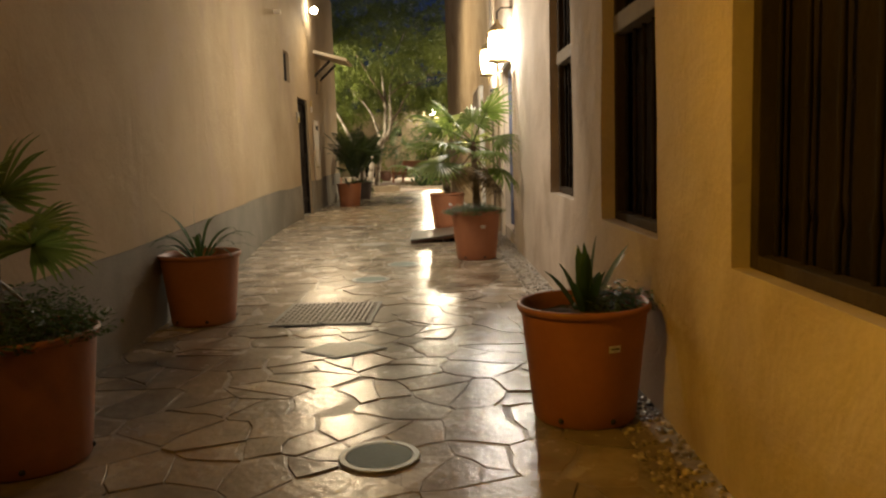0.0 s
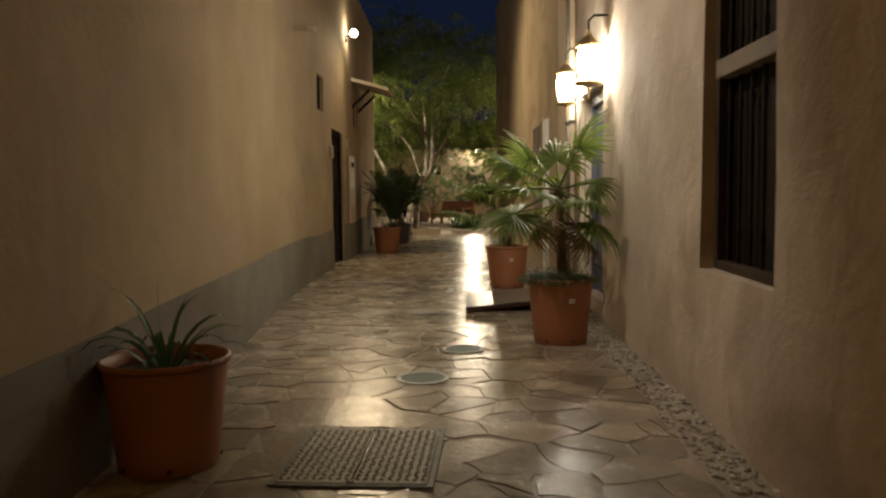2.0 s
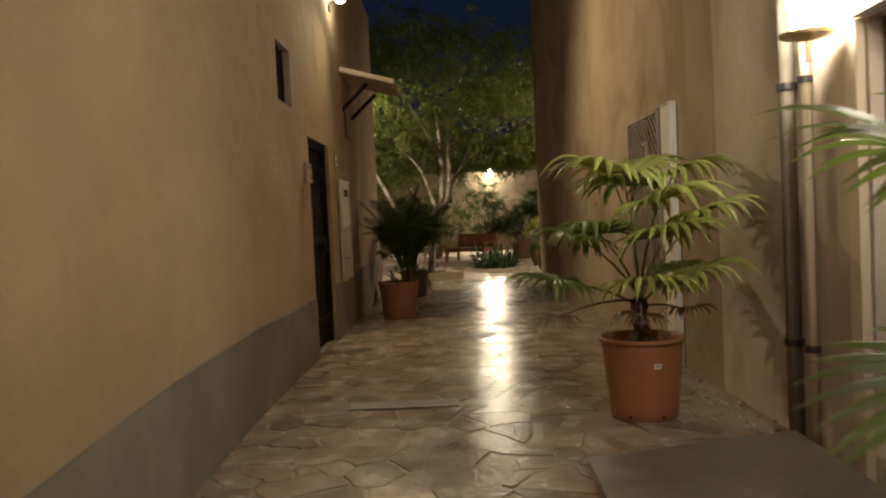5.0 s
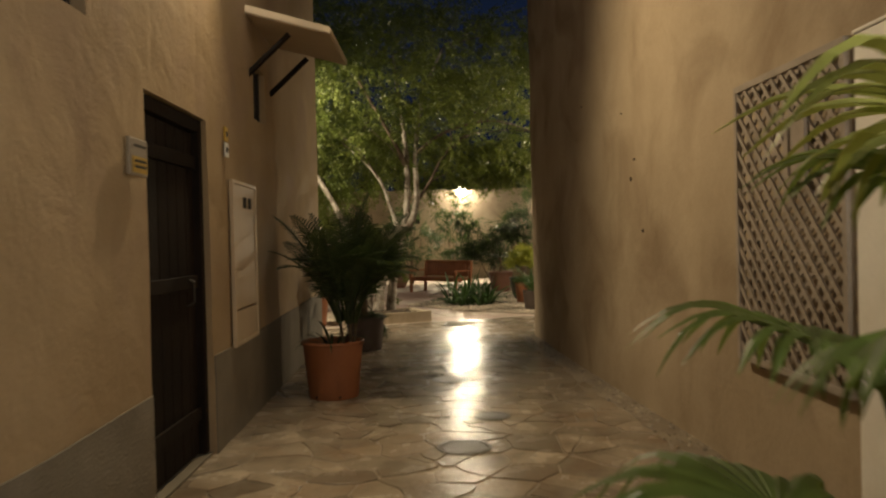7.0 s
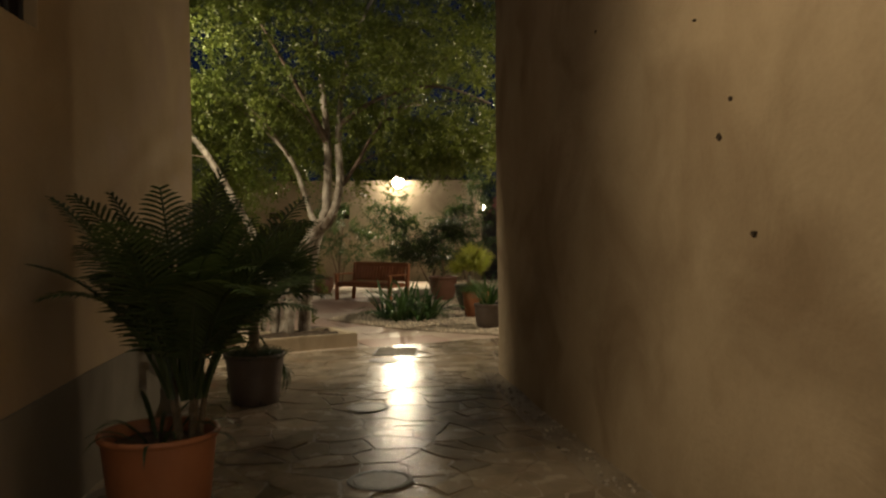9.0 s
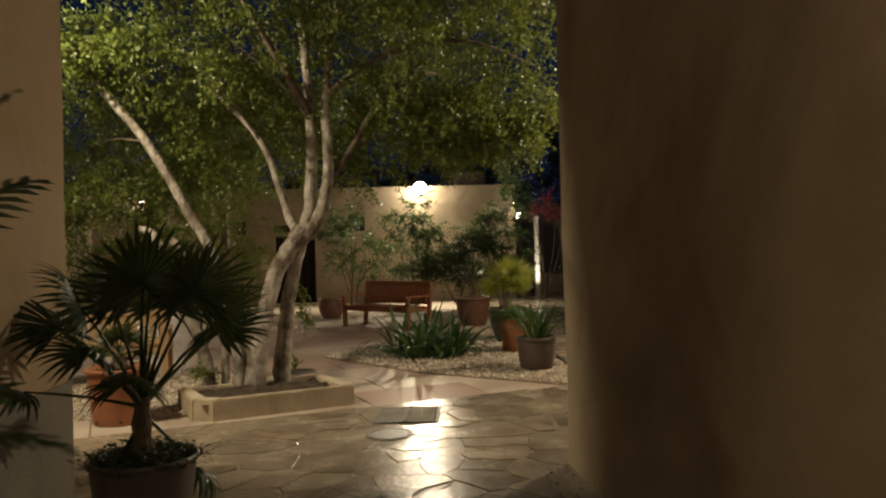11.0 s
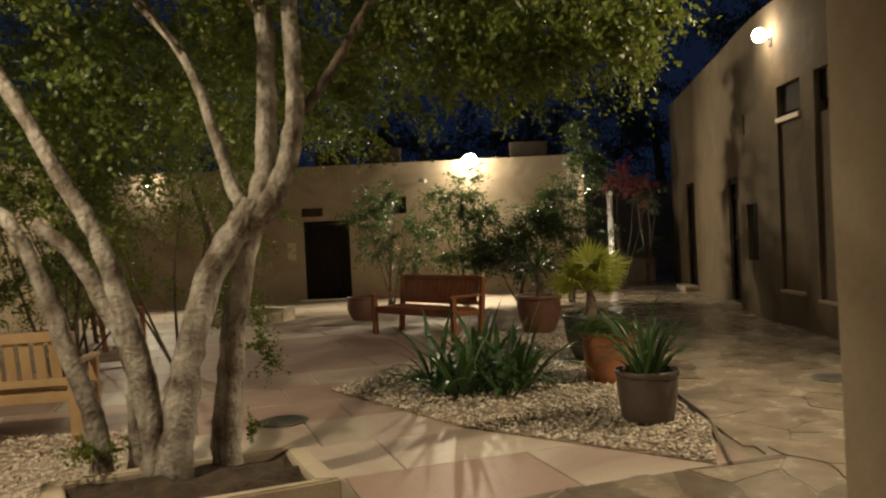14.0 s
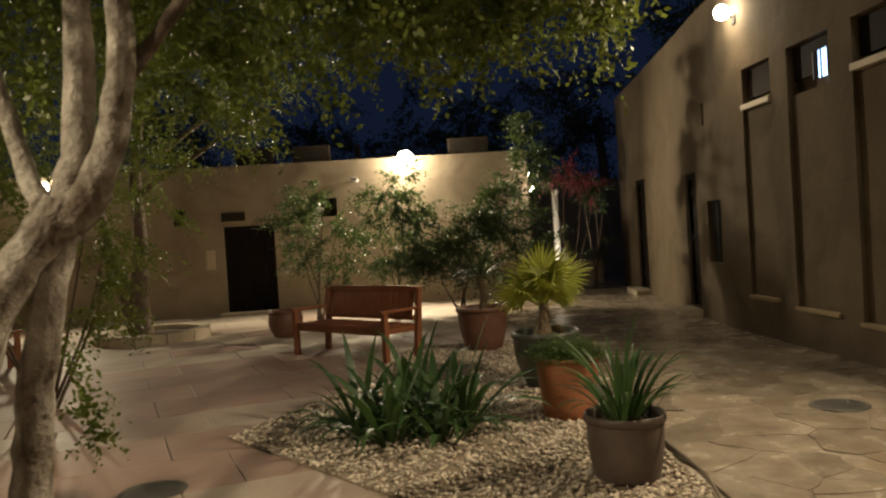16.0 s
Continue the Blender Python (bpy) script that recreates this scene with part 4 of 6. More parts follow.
# lattice panel and white post by the east wall
lat = wall_thing("lattice_panel", RIGHT, ry(12.38), -1, 0.72, "grey crossed-slat lattice panel fixed to the plaster wall", "lattice", off=0.06)
LW, LH = 1.25, 1.65
part("frame", boxes(((-LW / 2, -0.02, 0), (-LW / 2 + 0.04, 0.02, LH)), ((LW / 2 - 0.04, -0.02, 0), (LW / 2, 0.02, LH)), ((-LW / 2 + 0.04, -0.02, LH - 0.04), (LW / 2 - 0.04, 0.02, LH)), ((-LW / 2 + 0.04, -0.02, 0), (LW / 2 - 0.04, 0.02, 0.04)), bevel=0.003), LATTICE, lat)
for sgn in (1, -1):
    k = -LH
    while k < LW:
        pts = []
        for xx in (-LW / 2 + 0.03, LW / 2 - 0.03):
            pts.append((xx, (xx + LW / 2 - k) if sgn > 0 else LH - (xx + LW / 2 - k)))
        (xa, za), (xb, zb) = pts
        lo, hi = 0.03, LH - 0.03
        tt = []
        for zlim in (lo, hi):
            if abs(zb - za) > 1e-6:
                tt.append((zlim - za) / (zb - za))
        t0, t1 = max(0.0, min(tt)), min(1.0, max(tt))
        if t1 - t0 > 0.06:
            a = Vector((xa + (xb - xa) * t0, 0, za + (zb - za) * t0))
            b = Vector((xa + (xb - xa) * t1, 0, za + (zb - za) * t1))
            bm = bmesh.new()
            ln = (b - a).length
            box(bm, (0, -0.006, -0.014), (ln, 0.006, 0.014), 0, Matrix.Translation(a + Vector((0, 0.007 * sgn, 0))) @ Matrix.Rotation(-math.atan2(b.z - a.z, b.x - a.x), 4, "Y"))
            part("slat", bm, LATTICE, lat)
        k += 0.115
part("opening_frame", boxes(((-0.28, 0.016, 1.02), (-0.06, 0.035, 1.06)), ((-0.28, 0.016, 1.34), (-0.06, 0.035, 1.38)), ((-0.28, 0.016, 1.06), (-0.24, 0.035, 1.34)), ((-0.10, 0.016, 1.06), (-0.06, 0.035, 1.34)), ((-0.24, 0.016, 1.06), (-0.10, 0.022, 1.34))), LATTICE, lat)
t = wall_thing("white_post", RIGHT, ry(11.56), -1, 0.0, "white painted boxed post against the plaster wall", "post", off=0.0)
part("casing", boxes(((-0.15, -0.02, 0), (0.15, 0.06, 2.36)), bevel=0.008), WHITE, t)
part("cap", boxes(((-0.155, -0.02, 2.362), (0.155, 0.065, 2.38)), bevel=0.006), WHITE, t)
# pipes beside the lanterns
for yy, rad, mat in ((8.75, 0.03, CREAM), (9.0, 0.045, GREY_WOOD)):
    bm = bmesh.new()
    x = RIGHT.at(ry(yy)).x - 0.07
    tube(bm, [(x, yy, 0.0), (x, yy, 3.2), (x, yy, 6.0)], [rad] * 3, 10)
    t = thing("drain_pipe", (0, 0, 0), "vertical painted drain pipe on the plaster wall", "pipe")
    part("pipe", bm, mat, t, smooth=True)
    for z in (0.6, 2.1, 3.6):
        bm = bmesh.new()
        lathe(bm, [(rad, -0.02), (rad + 0.012, -0.02), (rad + 0.012, 0.02), (rad, 0.02)], 12, (x, yy, z))
        part("clip", bm, IRON, t)

chip_rng = random.Random(19)
for yy, zz, sz in ((15.25, 1.99, 0.026), (15.15, 2.16, 0.014), (14.95, 1.53, 0.024), (16.9, 2.92, 0.02), (15.5, 2.62, 0.012)):
    t = wall_thing("plaster_chip", RIGHT, ry(yy), -1, zz, "small dark chip broken out of the plaster", "chip", off=0.006, kind="structure")
    bm = bmesh.new()
    k = 9
    ring = [bm.verts.new((sz * chip_rng.uniform(0.5, 1.3) * math.cos(6.283 * i / k), 0.004, sz * 0.7 * chip_rng.uniform(0.5, 1.3) * math.sin(6.283 * i / k))) for i in range(k)]
    back = [bm.verts.new((v.co.x, -0.02, v.co.z)) for v in ring]
    bm.faces.new(ring)
    for i in range(k):
        bm.faces.new((ring[i], ring[(i + 1) % k], back[(i + 1) % k], back[i]))
    part("hollow", bm, REVEAL_WOOD, t)

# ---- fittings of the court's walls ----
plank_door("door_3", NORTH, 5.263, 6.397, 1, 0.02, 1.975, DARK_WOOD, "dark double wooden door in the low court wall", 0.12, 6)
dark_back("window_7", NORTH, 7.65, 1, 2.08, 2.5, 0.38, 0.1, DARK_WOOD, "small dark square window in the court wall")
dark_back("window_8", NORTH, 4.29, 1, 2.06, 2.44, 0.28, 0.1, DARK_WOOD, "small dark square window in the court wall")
tagged(link("door_step", boxes(((-3.85, 37.2, -0.03), (-2.5, 37.59, 0.05)), bevel=0.01), KERB), "pale stone step below the dark court door", "step", "", "structure")
t = wall_thing("door_sign", NORTH, 5.5, 1, 2.1, "dark name board over the court door", "sign", off=0.006)
part("board", boxes(((-0.26, 0, 0), (0.26, 0.03, 0.2)), bevel=0.004), REVEAL_WOOD, t)
t = wall_thing("notice_board", NORTH, 4.95, 1, 1.04, "pale notice panel beside the court door", "sign", off=0.006)
part("board", boxes(((-0.1, 0, 0), (0.1, 0.025, 0.43)), bevel=0.004), CREAM, t)
t = wall_thing("security_camera", NORTH, 8.2, 1, 2.85, "small white security camera on a bracket", "camera", off=0.0)
bm = bmesh.new()
tube(bm, [(0, 0, 0), (0.05, 0.2, 0.02)], [0.012] * 2, 6)
part("bracket", bm, IRON, t)
bm = bmesh.new()
tube(bm, [(0.02, 0.16, 0.04), (0.16, 0.36, -0.02)], [0.045, 0.045], 10)
part("body", bm, WHITE, t)
for x, w, z in ((-3.0, 0.85, 3.36), (-1.7, 0.85, 3.36), (1.95, 0.95, 3.42)):
    t = thing("air_conditioner", (x, 38.1, 3.33), "grey boxed air conditioner unit on the flat roof", "air conditioner", "roof units")
    part("casing", boxes(((-w / 2, -0.18, 0.0), (w / 2, 0.18, 0.42)), bevel=0.02), REVEAL_WOOD, t)
    for k in range(4):
        part("slat", boxes(((-w / 2 + 0.08, -0.192, 0.08 + k * 0.07), (w / 2 - 0.08, -0.183, 0.11 + k * 0.07))), IRON, t)
bm = boxes(((-9.0, 38.0, 3.15), (3.2, 44.0, 3.33)))
ROOFS = (("roof_west", [(q.x - 0.4, q.y) for q in LEFT.p] + [(-9.0, 20.3), (-9.0, -9.0)], 5.3), ("roof_east", [(q.x + 0.4, q.y) for q in RIGHT.p] + [(9.0, 20.5), (9.0, -9.0)], 5.8), ("roof_court_east", [(q.x + 0.4, q.y) for q in EAST.p] + [(9.5, 38.9), (9.5, 20.8)], 4.45))
for rname, corners, z in ROOFS:
    floor_bed(rname, corners, z, PLASTER_DARK, "flat plastered roof of an old courtyard house")
tagged(link("roof_north", bm, PLASTER_DARK), "flat roof behind the low court wall", "roof", "", "structure")
plank_door("door_4", EAST, E_OPEN[0][0] + 0.003, E_OPEN[0][1] - 0.003, -1, 0.123, 2.247, DARK_WOOD, "dark narrow wooden door in the tall court wall", 0.08, 3)
plank_door("door_5", EAST, E_OPEN[1][0] + 0.003, E_OPEN[1][1] - 0.003, -1, 0.103, 2.417, DARK_WOOD, "dark wooden door at the end of the court wall", 0.08, 4)
dark_back("window_9", EAST, (E_OPEN[2][0] + E_OPEN[2][1]) / 2, -1, 0.87, 1.77, 0.66, 0.08, DARK_WOOD, "dark window in the tall court wall")
dark_back("window_10", EAST, (E_OPEN[3][0] + E_OPEN[3][1]) / 2, -1, 2.9, 3.22, 0.14, 0.1, DARK_WOOD, "narrow slit window in the tall court wall")
for (a, b, c, d), zz in zip(E_NICHES, (2.86, None, 2.86)):
    w = b - a
    if zz:
        t = wall_thing("niche_ledge", EAST, (a + b) / 2, -1, zz, "pale timber ledge across the wall niche", "ledge", off=0.0)
        part("board", boxes(((-w / 2 + 0.003, -0.12, 0), (w / 2 - 0.003, 0.03, 0.07)), bevel=0.006), CREAM, t)
    t = wall_thing("niche_back", EAST, (a + b) / 2, -1, c, "plaster back of the shallow wall niche", "niche", off=0.0, kind="structure")
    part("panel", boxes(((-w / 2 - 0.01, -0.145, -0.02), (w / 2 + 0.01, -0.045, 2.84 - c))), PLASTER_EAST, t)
    t = wall_thing("niche_shutter", EAST, (a + b) / 2, -1, 3.0, "dark shuttered opening at the head of the niche", "window", off=-0.10, kind="structure")
    part("shutter", boxes(((-w / 2 + 0.004, -0.02, 0), (w / 2 - 0.004, 0.015, 0.36)), bevel=0.004), DARK_WOOD, t)
    t = wall_thing("niche_sill", EAST, (a + b) / 2, -1, c, "pale sill at the foot of the wall niche", "sill", off=0.0, kind="structure")
    part("board", boxes(((-w / 2 - 0.02, -0.11, -0.04), (w / 2 + 0.02, 0.035, 0.004)), bevel=0.006), PLASTER, t)
t = wall_thing("lit_window", EAST, ey(27.75), -1, 2.93, "narrow window pane lit pale blue from inside", "window", off=-0.075, kind="structure")
part("frame", boxes(((-0.15, 0, 0), (-0.13, 0.02, 0.3)), ((0.13, 0, 0), (0.15, 0.02, 0.3)), ((-0.02, 0, 0), (0.0, 0.02, 0.3))), IRON, t)
part("pane", boxes(((-0.13, 0.0, 0.005), (-0.02, 0.008, 0.295))), BLUE_PANE, t, "pane glowing pale blue")
part("pane", boxes(((0.0, 0.0, 0.005), (0.05, 0.008, 0.295))), BLUE_PANE, t, "pane glowing pale blue")
for yy, w in ((32.0, 0.8), (36.2, 1.2)):
    t = wall_thing("door_step", EAST, ey(yy), -1, 0.0, "low pale step before a court door", "step", off=0.0, kind="structure")
    part("step", boxes(((-w / 2, -0.1, -0.04), (w / 2, 0.3, 0.1)), bevel=0.01), KERB, t)
tagged(link("low_wall", boxes(((4.2, 39.9, -0.05), (5.5, 40.15, 0.62)), bevel=0.02), KERB), "low pale wall across the mouth of the back lane", "wall", "", "structure")
bm = bmesh.new()
lathe(bm, [(0.09, 0.0), (0.09, 0.1), (0.075, 0.14), (0.07, 2.3), (0.09, 2.36), (0.09, 2.42), (0, 2.42)], 20, (3.95, 38.1, 0.0))
tagged(link("white_column", bm, WHITE, smooth=False), "slim white column lit from below", "column")
for x, yy, z in ((3.2, 37.3, 2.75), (3.3, 37.3, 2.45), (3.25, 37.3, 2.35)):
    t = thing("festoon_lamp", (x, yy, z), "small lit globe lamp among the shrubs", "lamp", "globe lamps")
    bm = bmesh.new()
    bmesh.ops.create_uvsphere(bm, u_segments=12, v_segments=8, radius=0.035)
    part("globe", bm, BULB, t, "glowing globe", smooth=True)
    bm = bmesh.new()
    tube(bm, [(0, 0, -0.03), (0, 0, -z)], [0.012, 0.015], 6)
    part("stem", bm, IRON, t)

# ---- pots ----
def pot(at, r, h, mat, label, category="planter pot", sticker=None, rim=0.035, belly=0.0, base=0.78, holes=True, group=""):
    t = thing("plant_pot", at, label, category, group)
    bm = bmesh.new()
    rb = r * base
    prof = [(0, 0), (rb * 0.96, 0.0), (rb, 0.012)]
    for k in range(1, 7):
        u = k / 6
        prof.append((rb + (r * 0.955 - rb) * u + belly * math.sin(math.pi * u), 0.012 + (h - rim - 0.012) * u))
    lathe(bm, prof, 44)
    part("body", bm, mat, t, smooth=True)
    bm = bmesh.new()
    lathe(bm, [(r * 0.95, h - rim), (r * 1.0, h - rim * 0.95), (r * 1.015, h - rim * 0.45), (r, h - 0.004), (r * 0.975, h), (r * 0.93, h - 0.008), (r * 0.90, h - 0.06), (r * 0.88, h - 0.10)], 44)
    part("rim", bm, mat, t, smooth=True)
    bm = bmesh.new()
    rr = random.Random(int(at[0] * 100 + at[1] * 10))
    lathe(bm, [(0, h - 0.055), (r * 0.4, h - 0.05), (r * 0.7, h - 0.065), (r * 0.9, h - 0.075)], 28)
    for v in bm.verts:
        v.co.z += rr.uniform(-0.008, 0.008)
    part("soil", bm, SOIL, t, "dark potting soil")
    if holes:
        for a in (-2.2, -1.2, 0.3, 1.6):
            bm = bmesh.new()
            bmesh.ops.create_uvsphere(bm, u_segments=8, v_segments=6, radius=0.014, matrix=Matrix.Translation((rb * 1.0 * math.cos(a), rb * 1.0 * math.sin(a), 0.035)))
            part("drain_hole", bm, IRON, t)
    if sticker is not None:
        u = 0.68
        rs = rb + (r * 0.955 - rb) * u + 0.003
        bm = bmesh.new()
        a0, a1 = sticker - 0.10, sticker + 0.10
        q = []
        for z, dr in ((h * 0.66, 0.0), (h * 0.72, 0.006)):
            q.append([bm.verts.new(((rs + dr) * math.cos(a0 + (a1 - a0) * i / 4), (rs + dr) * math.sin(a0 + (a1 - a0) * i / 4), z)) for i in range(5)])
        for i in range(4):
            bm.faces.new((q[0][i], q[0][i + 1], q[1][i + 1], q[1][i]))
        stick = part("sticker", bm, LABEL_WHITE, t, "small white printed sticker")
        bm = bmesh.new()
        m = Matrix.Rotation(sticker, 4, "Z")
        for k, (ya, yb) in enumerate(((-0.018, -0.004), (0.0, 0.02))):
            box(bm, (rs + 0.003, ya, h * 0.685), (rs + 0.0055, yb, h * 0.70), 0, m)
        part("print_bar", bm, IRON, stick)
    return t


# ---- foliage ----
def blade_mesh(name, length, width, bend, mat, seg=6, fold=0.3, tip=0.05):
    """One long strap leaf that rises along x and droops."""
    bm = bmesh.new()
    rows, a, p = [], radians(72), Vector((0, 0, 0))
    st = length / seg
    for i in range(seg + 1):
        u = i / seg
        w = width * (0.55 + 0.9 * u * (1.3 - u)) * (1 - u ** 4) + width * tip * (u > 0.98)
        rows.append([bm.verts.new((p.x, -w / 2, p.z + fold * w * 0.5)), bm.verts.new((p.x, 0, p.z)), bm.verts.new((p.x, w / 2, p.z + fold * w * 0.5))])
        p = p + Vector((math.cos(a), 0, math.sin(a))) * st
        a -= bend * (0.4 + 1.3 * u) / seg
    for r0, r1 in zip(rows, rows[1:]):
        for k in range(2):
            bm.faces.new((r0[k], r1[k], r1[k + 1], r0[k + 1]))
    me = bpy.data.meshes.new(name)
    bm.to_mesh(me)
    bm.free()
    me.materials.append(mat)
    me.polygons.foreach_set("use_smooth", [True] * len(me.polygons))
    return me


def strap_plant(name, at, n, length, width, mat, label, seed, spread=0.12, bend=(0.6, 2.0), lean=(-10, 35), category="plant"):
    rr = random.Random(seed)
    t = thing(name, at, label, category)
    kinds = [blade_mesh("leaf", length * k, width * (0.8 + 0.4 * rr.random()), b, mat) for k, b in ((1.0, bend[0]), (0.9, (bend[0] + bend[1]) / 2), (0.8, bend[1]), (0.65, bend[1] * 1.1))]
    for i in range(n):
        a = 360 * i / n * 2.618 + rr.uniform(-15, 15)
        u = (i / n) ** 0.6
        r = spread * u * rr.uniform(0.6, 1.1)
        me = kinds[min(3, int(u * 3.2 + rr.uniform(0, 0.9)))]
        m = pose(r * math.cos(radians(a)), r * math.sin(radians(a)), 0, 0, 0, a) @ pose(0, 0, 0, rr.uniform(-12, 12), lean[0] + (lean[1] - lean[0]) * u + rr.uniform(-6, 6), 0) @ Matrix.Scale(rr.uniform(0.75, 1.1), 4)
        shared("leaf", me, t, m)
    return t


def fan_mesh(name, petiole, radius, mat, blades=24, arc=250, droop=0.5, seed=0):
    """A fan palm frond: a stalk along x and folded blades that spread from its end and hang at the tips."""
    rr = random.Random(seed)
    bm = bmesh.new()
    pts = [Vector((petiole * u, 0, -0.10 * petiole * u * u)) for u in (0, 0.25, 0.5, 0.75, 1)]
    tube(bm, pts, [0.014, 0.011, 0.009, 0.008, 0.006], 5)
    o = pts[-1]
    for k in range(blades):
        a = radians(-arc / 2 + arc * k / (blades - 1)) + rr.uniform(-0.03, 0.03)
        ln = radius * (1 - 0.22 * abs(a) / radians(arc / 2)) * rr.uniform(0.88, 1.06)
        d, side = Vector((math.cos(a), math.sin(a), 0)), Vector((-math.sin(a), math.cos(a), 0))
        rows, seg = [], 6
        drop = droop * rr.uniform(0.7, 1.4)
        w0 = radius * radians(arc / blades) * 0.52
        for i in range(seg + 1):
            u = i / seg
            w = w0 * min(1.0, 0.12 + 1.7 * u) * (1 - max(0, u - 0.5) / 0.5) ** 0.8 + 0.001
            c = o + d * (ln * u * (1 - 0.16 * drop * u * u)) + Vector((0, 0, ln * (0.10 * u - drop * 0.55 * u ** 3) - 0.12 * radius * abs(math.sin(a)) * u))
            rows.append([bm.verts.new(c - side * w * 0.5 - Vector((0, 0, w * 0.28))), bm.verts.new(c), bm.verts.new(c + side * w * 0.5 - Vector((0, 0, w * 0.28)))])
        for r0, r1 in zip(rows, rows[1:]):
            for q in range(2):
                bm.faces.new((r0[q], r1[q], r1[q + 1], r0[q + 1]))
    me = bpy.data.meshes.new(name)
    bm.to_mesh(me)
    bm.free()
    me.materials.append(mat)
    return me


FANS = {}


def fans(mat, key, petiole, radius, droop=0.75):
    k = (key, petiole, radius)
    if k not in FANS:
        FANS[k] = [fan_mesh("frond", petiole * p, radius * r, mat, 22 + 3 * i, 230 + 25 * i, droop * d, 40 + i) for i, (p, r, d) in enumerate(((1.0, 1.0, 0.8), (0.85, 0.92, 1.1), (1.15, 1.05, 0.55)))]
    return FANS[k]


def fan_palm(at, trunk, fronds, petiole, radius, mat, label, seed, dry=0, trunk_r=0.05, elev=(75, -25), sway=(0, 0), dry_mat=None, azimuths=None):
    rr = random.Random(seed)
    t = thing("fan_palm", at, label, "palm")
    bm = bmesh.new()
    n = max(4, int(trunk / 0.06))
    pts = [(sway[0] * (i / n) ** 1.5, sway[1] * (i / n) ** 1.5, trunk * i / n) for i in range(n + 1)]
    tube(bm, pts, [trunk_r * (1.25 - 0.35 * i / n) * (1.12 if i % 2 else 0.92) for i in range(n + 1)], 10, 0.25, seed)
    part("trunk", bm, PALM_TRUNK, t)
    kinds = fans(mat, mat.name, petiole, radius)
    top = Vector(pts[-1])
    for i in range(fronds):
        u = i / max(1, fronds - 1)
        az = azimuths[i % len(azimuths)] + rr.uniform(-14, 14) if azimuths else i * 137.5 + rr.uniform(-18, 18)
        el = elev[0] + (elev[1] - elev[0]) * u + rr.uniform(-8, 8)
        m = pose(top.x, top.y, top.z - 0.05 * u, 0, 0, az) @ pose(0.01, 0, 0, rr.uniform(-25, 25), -el, 0) @ Matrix.Scale(rr.uniform(0.8, 1.1), 4)
        shared("frond", kinds[i % 3], t, m)
    if dry:
        kd = fans(dry_mat or LEAF_DRY, "dry" + (dry_mat or LEAF_DRY).name, petiole * 0.8, radius * 0.8, 1.6)
        for i in range(dry):
            az = i * 137.5 + 60
            m = pose(top.x * 0.9, top.y * 0.9, top.z - 0.1 - 0.03 * i, 0, 0, az) @ pose(0.01, 0, 0, rr.uniform(-30, 30), rr.uniform(35, 70), 0)
            shared("dry_frond", kd[i % 3], t, m)
    return t


def hanging_frond(name, petiole, radius, mat, rise, blades, seed):
    """A fan frond whose stalk climbs at an angle and whose broad blades spread level, then fold over and hang."""
    rr = random.Random(seed)
    bm = bmesh.new()
    p, a, pts = Vector((0, 0, 0)), radians(rise), []
    for i in range(7):
        pts.append(p.copy())
        p = p + Vector((math.cos(a), 0, math.sin(a))) * petiole / 6
        a -= radians(4.5)
    tube(bm, pts, [0.012, 0.010, 0.009, 0.008, 0.007, 0.006, 0.006], 5)
    o = pts[-1]
    lean = radians(min(14, rise * 0.3))
    for k in range(blades):
        az = radians(-142 + 284 * k / (blades - 1)) + rr.uniform(-0.05, 0.05)
        ln = radius * (1 - 0.24 * abs(az) / 2.5) * rr.uniform(0.85, 1.08)
        d, side = Vector((math.cos(az), math.sin(az), 0)), Vector((-math.sin(az), math.cos(az), 0))
        w0 = radius * 5.0 / blades * 0.50
        el, q, rows, seg = radians(16) + lean * math.cos(az), o.copy(), [], 8
        fall = radians(rr.uniform(62, 105))
        for i in range(seg + 1):
            u = i / seg
            w = w0 * min(1.0, 0.12 + 2.2 * u) * (1 - max(0.0, u - 0.45) / 0.55) ** 0.75 + 0.001
            up = Vector((0, 0, math.cos(el))) - d * math.sin(el)
            rows.append([bm.verts.new(q - side * w * 0.5 - up * w * 0.22), bm.verts.new(q), bm.verts.new(q + side * w * 0.5 - up * w * 0.22)])
            q = q + (d * math.cos(el) + Vector((0, 0, math.sin(el)))) * ln / seg
            el -= fall * (0.02 + 0.23 * math.exp(-((u - 0.5) / 0.24) ** 2))
        for r0, r1 in zip(rows, rows[1:]):
            for j in range(2):
                bm.faces.new((r0[j], r1[j], r1[j + 1], r0[j + 1]))
    me = bpy.data.meshes.new(name)
    bm.to_mesh(me)
    bm.free()
    me.materials.append(mat)
    return me


def hanging_palm(at, trunk, fronds, label, seed):
    """Fronds as (azimuth, rise, stalk, blade length, material)."""
    rr = random.Random(seed)
    t = thing("fan_palm", at, label, "palm")
    bm = bmesh.new()
    n = max(4, int(trunk / 0.05))
    tube(bm, [(0.012 * math.sin(i), 0, trunk * i / n) for i in range(n + 1)], [0.055 * (1.25 - 0.35 * i / n) * (1.12 if i % 2 else 0.9) for i in range(n + 1)], 10, 0.25, seed)
    part("trunk", bm, PALM_TRUNK, t)
    for k, (az, rise, stalk, blade, mat) in enumerate(fronds):
        me = hanging_frond("frond", stalk, blade, mat, rise, 21 + k % 3 * 2, seed + k)
        shared("dry_frond" if mat is LEAF_DRY else "frond", me, t, pose(0, 0, trunk - 0.02 * (k % 4), 0, 0, az) @ pose(0, 0, 0, rr.uniform(-10, 10), 0, 0))
    return t


